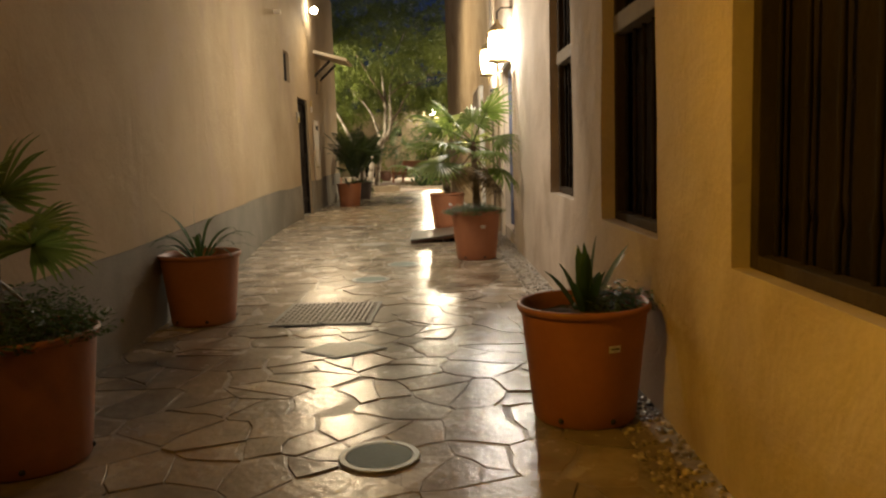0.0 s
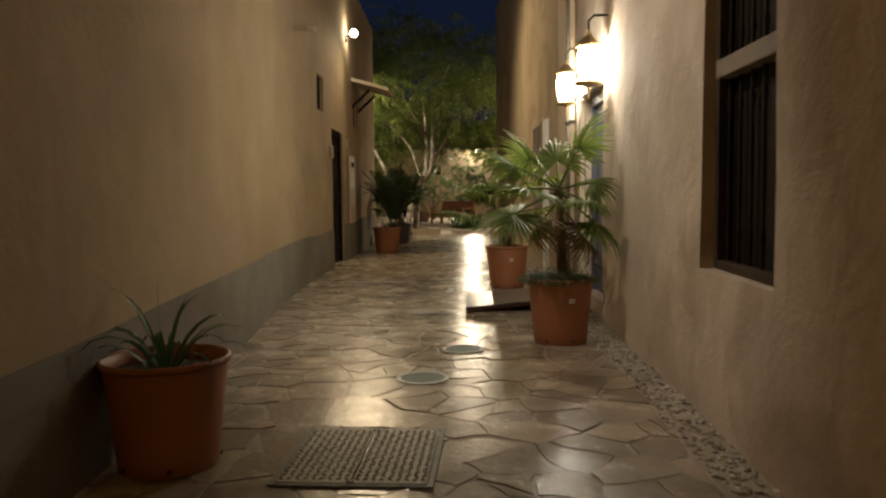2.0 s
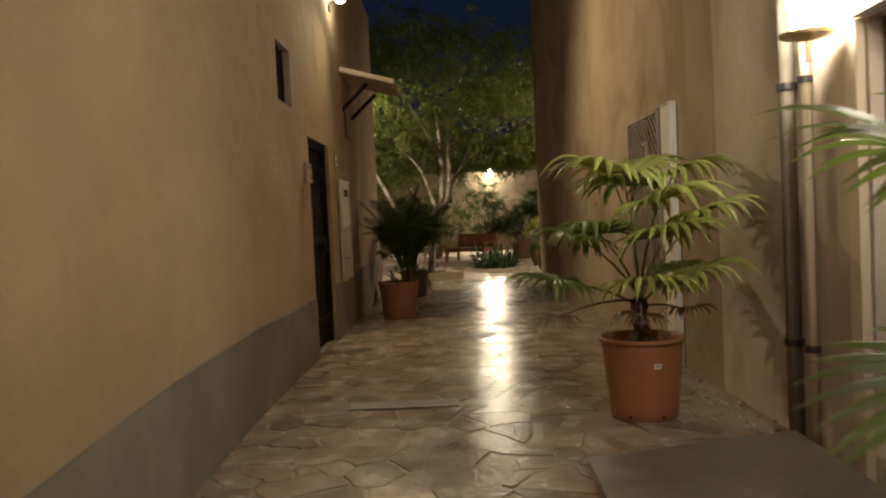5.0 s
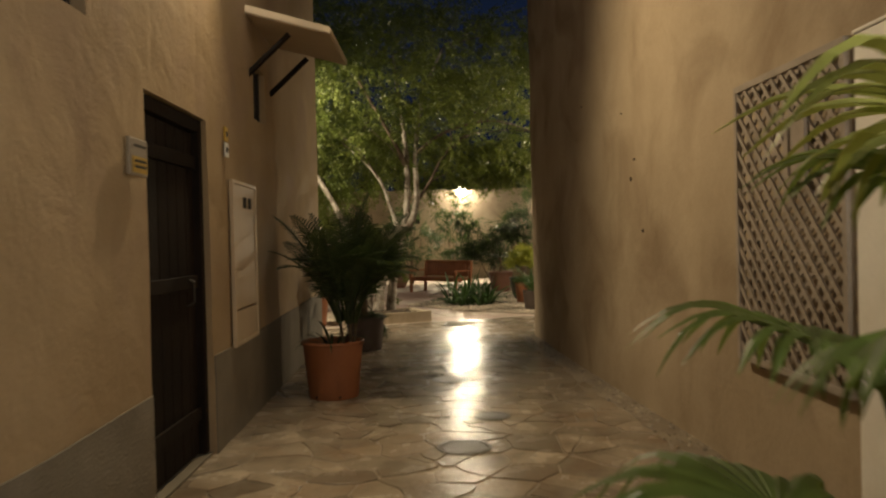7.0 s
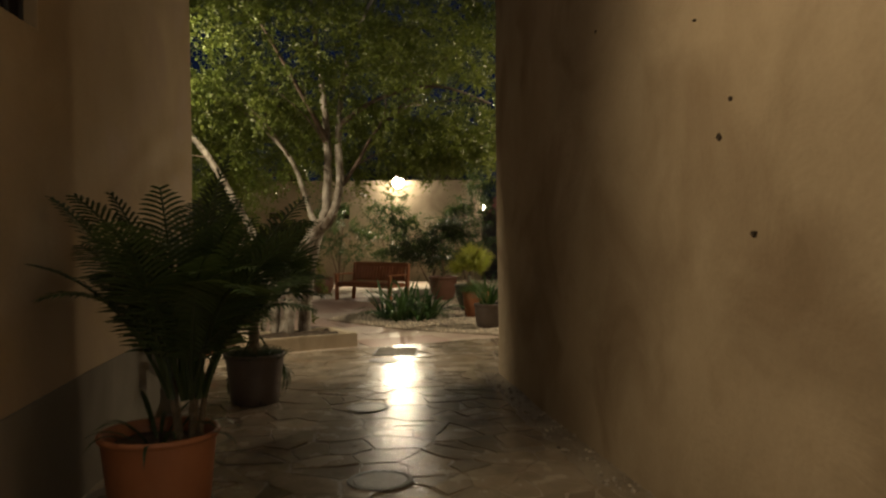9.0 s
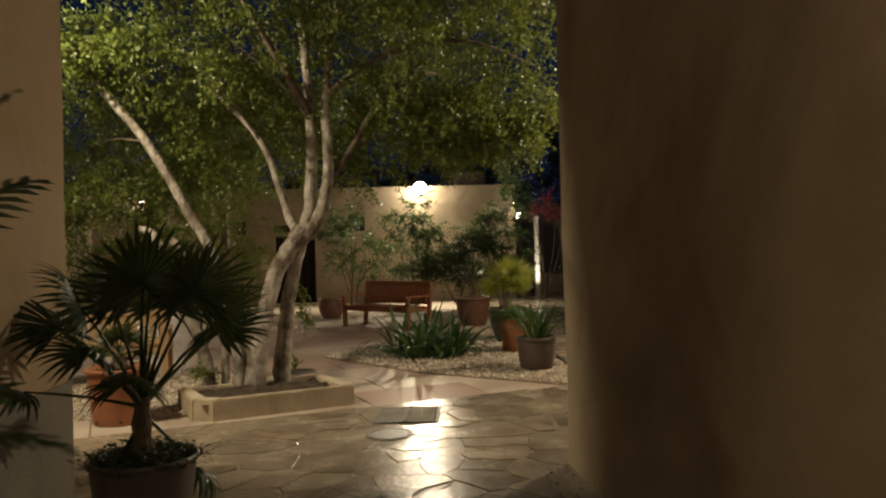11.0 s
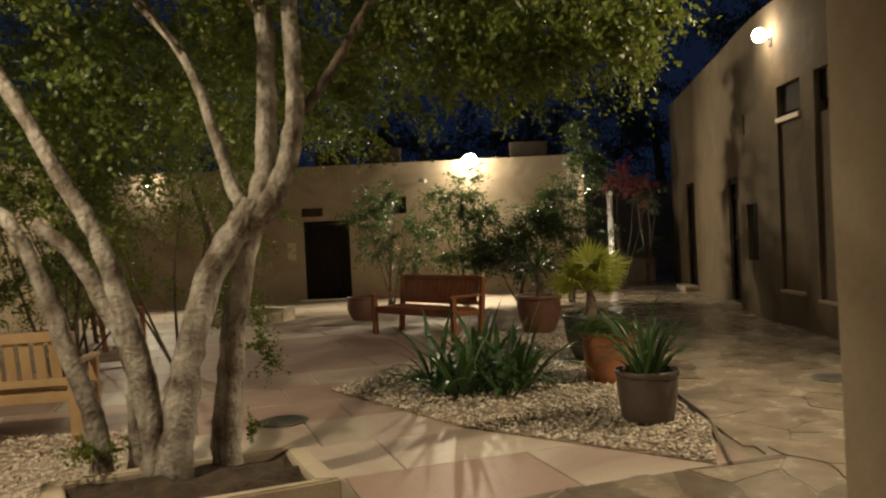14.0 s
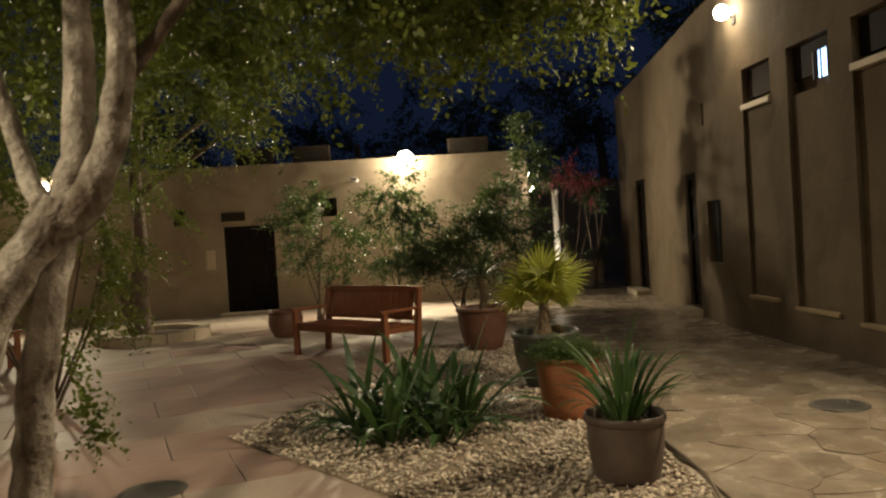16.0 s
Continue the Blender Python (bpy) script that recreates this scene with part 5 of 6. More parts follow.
def pinnate_mesh(name, length, mat, seed=0, leaflets=30, leaf=0.28, bend=1.6, rise=70):
    rr = random.Random(seed)
    bm = bmesh.new()
    pts, a, p = [], radians(rise), Vector((0, 0, 0))
    n = 16
    for i in range(n + 1):
        pts.append(p.copy())
        p = p + Vector((math.cos(a), 0, math.sin(a))) * (length / n)
        a -= bend * (0.3 + 1.4 * i / n) / n
    tube(bm, pts, [0.012 * (1 - 0.8 * i / n) + 0.002 for i in range(n + 1)], 5)
    for k in range(leaflets):
        u = 0.22 + 0.77 * k / (leaflets - 1)
        i = min(n - 1, int(u * n))
        c = pts[i].lerp(pts[i + 1], u * n - i)
        d = (pts[i + 1] - pts[i]).normalized()
        up = Vector((-d.z, 0, d.x))
        ln = leaf * math.sin(math.pi * (0.15 + 0.8 * u)) * rr.uniform(0.85, 1.1)
        for sgn in (-1, 1):
            out = (d * 0.6 + Vector((0, sgn, 0)) * 0.85 + up * 0.22).normalized()
            w = 0.026
            rows = []
            for q in range(4):
                v = q / 3
                cc = c + out * ln * v + Vector((0, 0, -0.30 * ln * v * v))
                ww = w * (0.5 + 0.9 * v) * (1 - v) ** 0.6 + 0.001
                rows.append([bm.verts.new(cc - d * ww / 2), bm.verts.new(cc + d * ww / 2)])
            for r0, r1 in zip(rows, rows[1:]):
                bm.faces.new((r0[0], r1[0], r1[1], r0[1]))
    me = bpy.data.meshes.new(name)
    bm.to_mesh(me)
    bm.free()
    me.materials.append(mat)
    return me


def feather_palm(at, n, length, mat, label, seed):
    rr = random.Random(seed)
    t = thing("feather_palm", at, label, "palm")
    kinds = [pinnate_mesh("frond", length * k, mat, seed + i, 30, 0.30, b) for i, (k, b) in enumerate(((1.0, 0.7), (0.92, 1.1), (0.78, 1.9)))]
    for s in range(5):
        bm = bmesh.new()
        a = s * 1.3
        tube(bm, [(0.05 * math.cos(a), 0.05 * math.sin(a), 0), (0.10 * math.cos(a), 0.10 * math.sin(a), 0.35)], [0.02, 0.012], 7)
        part("stem", bm, PALM_TRUNK, t)
    for i in range(n):
        u = i / (n - 1)
        az = i * 137.5 + rr.uniform(-20, 20)
        m = pose(0.09 * math.cos(radians(az)), 0.09 * math.sin(radians(az)), 0.25, 0, 0, az) @ pose(0, 0, 0, rr.uniform(-15, 15), -22 + 23 * u + rr.uniform(-6, 6), 0) @ Matrix.Scale(rr.uniform(0.8, 1.1), 4)
        shared("frond", kinds[i % 3], t, m)
    return t


def leaf_cloud(name, clumps, twigs, mat, parent, leaf=0.035, per=12, seed=0, hang=0.35, twig_len=0.35, flat=0.75):
    """Many small leaves on short hanging twigs, gathered in clumps (place, radius)."""
    r = np.random.RandomState(seed)
    w = np.array([c[1] ** 2 for c in clumps])
    # every twig sits along one of the clump's branchlets, so that the leaves gather in sprays
    nb = max(1, twigs // 13)
    bc = r.choice(len(clumps), nb, p=w / w.sum())
    bd = r.normal(size=(nb, 3)) * np.array([1, 1, 0.55])
    bd /= np.linalg.norm(bd, axis=1)[:, None]
    which = r.randint(0, nb, twigs)
    cc = np.array([q[0] for q in clumps])[bc][which]
    rad = np.array([q[1] for q in clumps])[bc][which]
    off = (r.normal(size=(nb, 3)) * 0.28)[which] * rad[:, None]
    bu = r.uniform(0.0, 1.0, twigs)
    d = bd[which]
    start = cc + off + d * (rad * bu)[:, None] * np.array([1, 1, flat])
    start[:, 2] -= hang * 0.45 * rad * bu ** 2
    start += r.normal(size=(twigs, 3)) * 0.02
    dirn = d * 0.9 + r.normal(size=(twigs, 3)) * 0.42
    dirn[:, 2] -= hang
    dirn /= np.linalg.norm(dirn, axis=1)[:, None]
    u = np.linspace(0.05, 1, per)[None, :, None]
    ln = (twig_len * r.uniform(0.5, 1.3, twigs))[:, None, None]
    pos = start[:, None, :] + dirn[:, None, :] * u * ln
    pos[:, :, 2] -= (0.25 * ln * u * u)[:, :, 0]
    pos = pos.reshape(-1, 3)
    n = len(pos)
    a = r.normal(size=(n, 3))
    a = a * 0.8 + np.repeat(dirn, per, axis=0) * 0.6
    a /= np.linalg.norm(a, axis=1)[:, None]
    b = np.cross(a, r.normal(size=(n, 3)))
    b /= np.linalg.norm(b, axis=1)[:, None] + 1e-9
    s = (leaf * r.uniform(0.6, 1.3, n))[:, None]
    v = np.stack([pos, pos + a * s * 0.5 + b * s * 0.30, pos + a * s, pos + a * s * 0.5 - b * s * 0.30], 1).reshape(-1, 3)
    me = bpy.data.meshes.new(name)
    me.vertices.add(len(v))
    me.vertices.foreach_set("co", v.ravel())
    me.loops.add(n * 4)
    me.loops.foreach_set("vertex_index", np.arange(n * 4))
    me.polygons.add(n)
    me.polygons.foreach_set("loop_start", np.arange(n) * 4)
    me.update()
    me.validate()
    me.materials.append(mat)
    ob = new(name, me)
    ob.parent = parent
    return ob


def weeds(at, r, h, n, label, seed, mat=None):
    """A mat of fine weeds that fills a pot and hangs over its rim."""
    rr = random.Random(seed)
    t = thing("pot_weeds", at, label, "plant", kind="stuff")
    v, f = [], []
    for i in range(n):
        a, q = rr.uniform(0, 6.283), r * math.sqrt(rr.random())
        x, y = q * math.cos(a), q * math.sin(a)
        out = q / r
        tx, ty, tz = x + math.cos(a) * out * rr.uniform(0, 0.12), y + math.sin(a) * out * rr.uniform(0, 0.12), h * rr.uniform(0.4, 1.1) * (1 - 0.9 * out ** 3)
        for k in range(4):
            u = (k + 1) / 4
            px, py, pz = x + (tx - x) * u + rr.uniform(-0.012, 0.012), y + (ty - y) * u + rr.uniform(-0.012, 0.012), -0.02 + (tz + 0.02) * u
            b = len(v)
            d = rr.uniform(0, 6.283)
            s = rr.uniform(0.010, 0.022)
            v += [(px, py, pz), (px + s * math.cos(d), py + s * math.sin(d), pz + s * 0.5), (px + 2 * s * math.cos(d + 0.3), py + 2 * s * math.sin(d + 0.3), pz + s * 0.6), (px + s * math.cos(d + 0.7), py + s * math.sin(d + 0.7), pz + s * 0.2)]
            f.append((b, b + 1, b + 2, b + 3))
    me = bpy.data.meshes.new("weeds")
    me.from_pydata(v, [], f)
    me.materials.append(mat or GRASS)
    ob = new("leaves", me)
    ob.parent = t
    return t


def bush(name, at, clumps, twigs, mat, label, seed, leaf=0.05, stems=5, category="bush", hang=0.1):
    t = thing(name, at, label, category)
    rr = random.Random(seed)
    for c, rad in clumps[:stems]:
        bm = bmesh.new()
        mid = Vector((c[0] * 0.5 + rr.uniform(-0.1, 0.1), c[1] * 0.5, c[2] * 0.5))
        pts, rd = smooth_path([((rr.uniform(-0.08, 0.08), rr.uniform(-0.08, 0.08), 0), 0.022), (mid, 0.015), (c, 0.006)], 4)
        tube(bm, pts, rd, 6)
        part("stem", bm, BARK_DARK, t)
    leaf_cloud("foliage", clumps, twigs, mat, t, leaf, 10, seed, hang, 0.28)
    return t


# ---- the alley's plants ----
pot((-1.13, 0.22, 0), 0.31, 0.55, TERRACOTTA, "large terracotta-coloured pot with weeds and a fan palm", holes=True)
weeds((-1.13, 0.22, 0.52), 0.30, 0.20, 900, "fine green weeds spilling over the pot rim", 1)
fan_palm((-1.22, 0.20, 0.48), 0.40, 6, 0.25, 0.32, LEAF_FAN, "small drooping fan palm with brown lower fronds", 21, dry=4, elev=(70, 20))
pot((-1.20, 2.92, 0), 0.30, 0.53, TERRACOTTA, "terracotta-coloured pot with a thin strappy plant by the grey dado")
strap_plant("strap_plant", (-1.20, 2.92, 0.47), 22, 0.56, 0.032, LEAF_STRAP, "thin dark green strappy plant in a pot", 3, 0.10, (0.3, 2.4), (-20, 30))
pot((1.24, 0.55, 0), 0.295, 0.53, TERRACOTTA, "terracotta-coloured pot with a small agave by the window wall", sticker=radians(-72))
strap_plant("agave", (1.26, 0.58, 0.47), 13, 0.36, 0.06, LEAF_STRAP, "small upright green agave with pointed leaves", 5, 0.05, (0.05, 0.5), (-16, 14))
weeds((1.40, 0.60, 0.48), 0.12, 0.11, 260, "low green weed tuft in the pot", 9)
pot((1.02, 5.93, 0), 0.285, 0.55, TERRACOTTA, "terracotta-coloured pot with weeds and a tall fan palm", sticker=radians(-75))
weeds((1.0, 5.93, 0.52), 0.29, 0.10, 800, "fine green weeds spilling over the pot rim", 2)
fan_palm((1.04, 5.95, 0.48), 0.84, 10, 0.36, 0.42, LEAF_FAN, "tall green fan palm with broad pleated fronds", 31, dry=3, elev=(72, -40), trunk_r=0.036, sway=(-0.03, 0.0), azimuths=[340, 100, 205, 165, 25, 240, 60, 300, 190, 350])
pot((0.75, 9.75, 0), 0.29, 0.56, TERRACOTTA, "terracotta-coloured pot holding a broad green fan palm", sticker=radians(-80))
# top and front fronds take the lamplit leaf colour, the others the plain one
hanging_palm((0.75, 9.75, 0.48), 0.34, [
    (205, 86, 0.90, 0.60, LEAF_FAN_LIT), (60, 88, 0.94, 0.60, LEAF_FAN_LIT), (15, 80, 0.96, 0.62, LEAF_FAN_LIT), (300, 76, 0.80, 0.58, LEAF_FAN_LIT), (95, 78, 0.86, 0.54, LEAF_FAN), (290, 60, 0.60, 0.58, LEAF_FAN_LIT), (345, 66, 0.74, 0.58, LEAF_FAN_LIT),
    (182, 30, 0.60, 0.50, LEAF_FAN), (150, 55, 0.60, 0.50, LEAF_FAN), (265, 34, 0.36, 0.50, LEAF_FAN_LIT), (335, 40, 0.42, 0.50, LEAF_FAN_LIT),
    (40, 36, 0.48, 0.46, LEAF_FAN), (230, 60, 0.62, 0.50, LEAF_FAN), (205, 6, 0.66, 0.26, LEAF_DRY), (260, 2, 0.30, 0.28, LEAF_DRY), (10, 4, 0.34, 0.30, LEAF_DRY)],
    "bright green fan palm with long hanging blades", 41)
pot((-1.50, 15.75, 0), 0.30, 0.55, TERRACOTTA, "terracotta-coloured pot with a dense feather palm")
feather_palm((-1.36, 15.78, 0.46), 34, 1.22, LEAF_DARK, "dense dark feather palm with arching fronds", 51)
strap_plant("strap_plant", (-1.50, 15.75, 0.47), 16, 0.5, 0.03, LEAF_DARK, "dark strappy growth at the foot of the palm", 53, 0.18, (0.8, 2.2), (0, 45))
pot((-1.50, 19.0, 0), 0.28, 0.46, CLAY_DARK, "dark pot with weeds and a fan palm at the court's mouth")
weeds((-1.50, 19.0, 0.43), 0.26, 0.09, 500, "fine green weeds in the dark pot", 12, LEAF_DARK)
fan_palm((-1.50, 19.0, 0.42), 0.34, 13, 0.62, 0.38, LEAF_DARK, "dark fan palm with narrow spreading blades", 57, dry=2, elev=(86, 22), trunk_r=0.045, dry_mat=LEAF_DARK)
pot((-2.72, 22.1, 0), 0.29, 0.50, TERRACOTTA, "terracotta-coloured pot with a dark fan palm beside the tree planter")
fan_palm((-2.72, 22.1, 0.44), 0.2, 7, 0.2, 0.26, LEAF_DARK, "dark low fan palm in a terracotta pot", 59, elev=(75, 0))

# ---- the court's plants ----
pot((1.48, 24.28, 0.012), 0.24, 0.39, CLAY_DARK, "dark grey glazed pot with a strappy plant on the pebbles", belly=0.01, base=0.8, holes=False, rim=0.05)
strap_plant("strap_plant", (1.48, 24.28, 0.35), 52, 0.70, 0.036, LEAF_STRAP, "upright dark green strappy plant with pointed leaves", 61, 0.15, (0.1, 1.7), (-14, 18))
pot((1.49, 25.9, 0.012), 0.265, 0.48, TERRACOTTA, "terracotta-coloured pot with fine grass on the pebbles", holes=False)
weeds((1.49, 25.9, 0.47), 0.27, 0.17, 1100, "fine yellow-green grass filling the pot", 14)
pot((1.56, 27.2, 0.012), 0.33, 0.52, CLAY_TEAL, "dark teal glazed pot with a fan palm on the pebbles", belly=0.03, base=0.62, holes=False, rim=0.06)
fan_palm((1.56, 27.2, 0.46), 0.34, 15, 0.28, 0.34, LEAF_FAN_LIGHT, "yellow-green fan palm with stiff narrow blades", 63, elev=(88, 28), dry=2)
pot((1.22, 29.75, 0.012), 0.34, 0.55, CLAY_RED, "brown clay pot with a spiky shrub on the pebbles", belly=0.02, base=0.68, holes=False, rim=0.06)
yucca = strap_plant("yucca", (1.22, 29.75, 0.95), 42, 0.55, 0.035, LEAF_DARK, "spiky brown-green yucca head over a clay pot", 65, 0.06, (0.2, 1.2), (-10, 70))
bm = bmesh.new()
tube(bm, [(1.22, 29.75, 0.47), (1.25, 29.76, 0.7), (1.22, 29.75, 0.98)], [0.05, 0.045, 0.04], 8, 0.2)
ob = part("trunk", bm, PALM_TRUNK, yucca)
ob.matrix_parent_inverse = yucca.matrix_basis.inverted()
pot((-1.74, 32.7, 0), 0.28, 0.43, CLAY_RED, "brown rounded clay pot beside the red bench", belly=0.05, base=0.7, holes=False, rim=0.05)
for k, (x, y, n, s) in enumerate(((0.05, 25.5, 36, 1.12), (0.60, 25.8, 34, 1.05), (0.25, 26.2, 34, 1.15), (-0.18, 25.95, 26, 1.0), (0.42, 25.45, 26, 0.95))):
    strap_plant("strap_clump", (x, y, 0.0), n, 0.84 * s, 0.074, LEAF_STRAP, "dense clump of broad dark green strap leaves", 71 + k, 0.20, (0.35, 2.0), (-8, 34))

# tree planter
A, B, C, D = Vector((-1.98, 21.88)), Vector((-0.62, 22.52)), Vector((-1.0, 23.3)), Vector((-2.36, 22.66))
pl = thing("tree_planter", (0, 0, 0), "low cream stone planter with chamfered corner around the tree", "planter")
ring = [A + (D - A).normalized() * 0.16, A + (B - A).normalized() * 0.16, B, C, D]
mid = sum(ring, Vector((0, 0))) / 5
for k in range(5):
    a, b = ring[k], ring[(k + 1) % 5]
    ia, ib = a + (mid - a).normalized() * 0.15, b + (mid - b).normalized() * 0.15
    bm = bmesh.new()
    g = 0.002 if k else 0.0
    lo = [bm.verts.new((q.x, q.y, -0.03)) for q in (a, b, ib, ia)]
    hi = [bm.verts.new((q.x, q.y, 0.19)) for q in (a, b, ib, ia)]
    bm.faces.new(hi)
    bm.faces.new(lo[::-1])
    for i in range(4):
        bm.faces.new((lo[i], lo[(i + 1) % 4], hi[(i + 1) % 4], hi[i]))
    bmesh.ops.bevel(bm, geom=bm.edges[:], offset=0.012, segments=2, affect="EDGES")
    part("kerb", bm, KERB, pl)
bm = bmesh.new()
bmesh.ops.create_grid(bm, x_segments=30, y_segments=22, size=0.5)
for v in bm.verts:
    u, w = v.co.x + 0.5, v.co.y + 0.5
    q = A.lerp(B, u).lerp(D.lerp(C, u), w)
    q = q + (mid - q) * 0.10
    v.co = Vector((q.x, q.y, 0.145 + 0.05 * noise.noise(Vector((q.x * 7, q.y * 7, 0))) + 0.04 * math.sin(math.pi * u) * math.sin(math.pi * w)))
part("soil", bm, SOIL, pl, "dark clumpy soil")

# the pale tree
tree = thing("pale_tree", (0, 0, 0), "pale-barked tree with several leaning trunks and fine foliage", "tree")
TREE_PARTS = [
    ([(-1.64, 22.72, 0.10), (-1.58, 22.75, 0.5), (-1.50, 22.8, 0.95), (-1.36, 22.86, 1.38), (-1.12, 22.92, 1.72)], [0.115, 0.092, 0.082, 0.083, 0.088]),
    ([(-1.12, 22.92, 1.66), (-1.05, 22.93, 2.0), (-1.02, 22.95, 2.8), (-1.08, 23.0, 3.6), (-1.25, 23.1, 5.0)], [0.092, 0.064, 0.053, 0.044, 0.028]),
    ([(-1.10, 22.92, 1.66), (-0.95, 22.9, 1.88), (-0.85, 22.9, 2.3), (-0.86, 22.95, 3.1), (-0.7, 23.1, 4.2), (-0.3, 23.5, 5.2)], [0.09, 0.066, 0.056, 0.047, 0.035, 0.02]),
    ([(-1.15, 22.92, 1.68), (-1.25, 22.95, 1.8), (-1.38, 23.0, 2.2), (-1.56, 23.1, 2.65), (-1.9, 23.3, 3.05), (-2.5, 23.7, 3.6)], [0.06, 0.042, 0.034, 0.03, 0.025, 0.016]),
    ([(-1.80, 22.88, 0.10), (-1.80, 22.9, 0.45), (-1.90, 22.9, 0.98), (-2.07, 22.9, 1.55), (-2.27, 22.9, 1.93), (-2.68, 22.9, 2.66), (-3.2, 22.9, 3.3), (-3.9, 22.9, 4.1)], [0.085, 0.074, 0.064, 0.057, 0.05, 0.045, 0.04, 0.026]),
    ([(-1.80, 22.92, 0.30), (-1.92, 22.94, 0.85), (-2.06, 22.97, 1.12), (-2.28, 23.0, 1.48), (-2.5, 23.0, 1.67)], [0.07, 0.064, 0.056, 0.048, 0.042]),
    ([(-2.08, 22.85, 0.10), (-2.15, 22.88, 0.5), (-2.28, 22.9, 0.85), (-2.42, 22.92, 1.26), (-2.64, 22.95, 1.70), (-2.8, 23.0, 1.78)], [0.074, 0.062, 0.055, 0.05, 0.042, 0.03]),
    ([(-1.40, 23.0, 0.10), (-1.36, 22.98, 0.5), (-1.30, 22.97, 1.0), (-1.18, 22.95, 1.5), (-1.08, 22.94, 1.70)], [0.095, 0.085, 0.075, 0.06, 0.05]),
    ([(-1.98, 23.05, 0.10), (-1.97, 23.05, 0.5), (-1.95, 23.05, 0.9), (-2.0, 23.05, 1.1)], [0.045, 0.04, 0.04, 0.035]),
    ([(-0.9, 22.92, 2.15), (-0.62, 23.0, 2.55), (-0.3, 23.2, 3.1), (0.4, 23.7, 3.8)], [0.035, 0.028, 0.022, 0.012]),
    ([(-0.86, 22.95, 3.1), (-0.3, 23.0, 3.5), (0.6, 23.3, 3.75), (1.5, 23.9, 3.6)], [0.04, 0.03, 0.02, 0.008]),
    ([(-1.02, 22.95, 2.9), (-1.4, 22.5, 3.6), (-1.8, 22.0, 4.3)], [0.04, 0.03, 0.015]),
    ([(-1.9, 23.3, 3.05), (-2.0, 23.9, 3.5), (-1.8, 24.8, 4.2)], [0.03, 0.024, 0.012]),
    ([(-0.3, 23.2, 3.1), (0.2, 24.2, 3.6), (0.6, 25.4, 3.8)], [0.022, 0.016, 0.008]),
]
for k, (pts, rad) in enumerate(TREE_PARTS):
    p, r = smooth_path(list(zip(pts, rad)), 6)
    rr = random.Random(k)
    p = [q + Vector((rr.uniform(-1, 1), rr.uniform(-1, 1), 0)) * r_ * 0.10 for q, r_ in zip(p, r)]
    bm = bmesh.new()
    tube(bm, p, r, 12, 0.22, k)
    part("trunk" if k in (0, 4, 6, 7, 8) else "branch", bm, BARK if k < 9 else BARK_DARK, tree, smooth=True)
# bare twigs
rr = random.Random(77)
for k in range(26):
    src = TREE_PARTS[rr.choice((1, 2, 3, 4, 9, 10))][0]
    i = rr.randrange(1, len(src))
    s = Vector(src[i])
    if s.z < 2.3:
        continue
    d = Vector((rr.uniform(-1, 1), rr.uniform(-0.6, 1), rr.uniform(-0.1, 0.9))).normalized()
    p, r = smooth_path([(s, 0.014), (s + d * 0.5 + Vector((0, 0, 0.05)), 0.009), (s + d * 1.1 + Vector((rr.uniform(-0.2, 0.2), 0, 0.0)), 0.004)], 4)
    bm = bmesh.new()
    tube(bm, p, r, 5)
    part("twig", bm, BARK_DARK, tree)
CROWN = [((-0.2, 23.3, 3.3), 0.7), ((0.5, 23.8, 3.2), 0.55), ((1.0, 24.1, 3.05), 0.45), ((1.45, 24.2, 2.80), 0.28), ((1.1, 23.9, 3.4), 0.5), ((1.7, 24.3, 3.3), 0.35), ((-1.0, 22.9, 3.9), 0.9), ((-1.9, 23.0, 3.6), 0.9), ((-2.7, 23.0, 3.5), 0.9),
         ((-3.4, 23.1, 3.6), 0.9), ((-4.2, 23.4, 3.6), 1.0), ((-0.6, 24.2, 3.2), 0.7), ((-1.6, 24.4, 3.2), 0.8), ((-2.6, 24.4, 3.1), 0.8), ((0.3, 24.8, 3.3), 0.6), ((-0.9, 25.5, 3.6), 0.9), ((0.7, 24.4, 2.80), 0.32), ((0.15, 24.3, 2.95), 0.34), ((1.2, 24.3, 2.98), 0.45), ((0.8, 24.0, 3.0), 0.5), ((1.6, 24.5, 3.15), 0.38), ((0.2, 24.2, 2.9), 0.5), ((1.35, 24.1, 2.72), 0.2), ((0.75, 24.1, 2.7), 0.22),
         ((-0.5, 24.0, 2.9), 0.45), ((-0.4, 22.6, 4.4), 1.0), ((-1.8, 22.4, 4.6), 1.1), ((-3.0, 22.6, 4.7), 1.1), ((0.6, 23.2, 4.3), 0.9), ((1.3, 23.6, 3.9), 0.6), ((-2.3, 23.6, 2.6), 0.5), ((-3.1, 23.7, 2.5), 0.6), ((-1.6, 23.6, 2.7), 0.45), ((-3.8, 24.0, 2.3), 0.7), ((-0.9, 24.0, 2.6), 0.35),
         ((0.35, 23.5, 2.75), 0.3), ((0.9, 23.7, 2.75), 0.3), ((-0.3, 23.5, 2.85), 0.3), ((1.4, 23.8, 3.0), 0.3), ((1.75, 24.0, 2.95), 0.22), ((-1.2, 23.6, 5.6), 1.1), ((0.2, 24.0, 5.5), 1.0), ((-2.6, 23.8, 5.7), 1.1), ((1.3, 24.4, 5.0), 0.8), ((-0.6, 25.2, 6.3), 1.0), ((0.9, 25.4, 6.2), 0.9), ((-2.0, 25.6, 6.6), 1.1), ((-0.2, 26.4, 5.2), 1.0), ((1.6, 26.0, 5.3), 0.8)]
leaf_cloud("crown", CROWN, 14500, LEAF_TREE, tree, 0.048, 12, 5, 0.36, 0.30, 0.7)
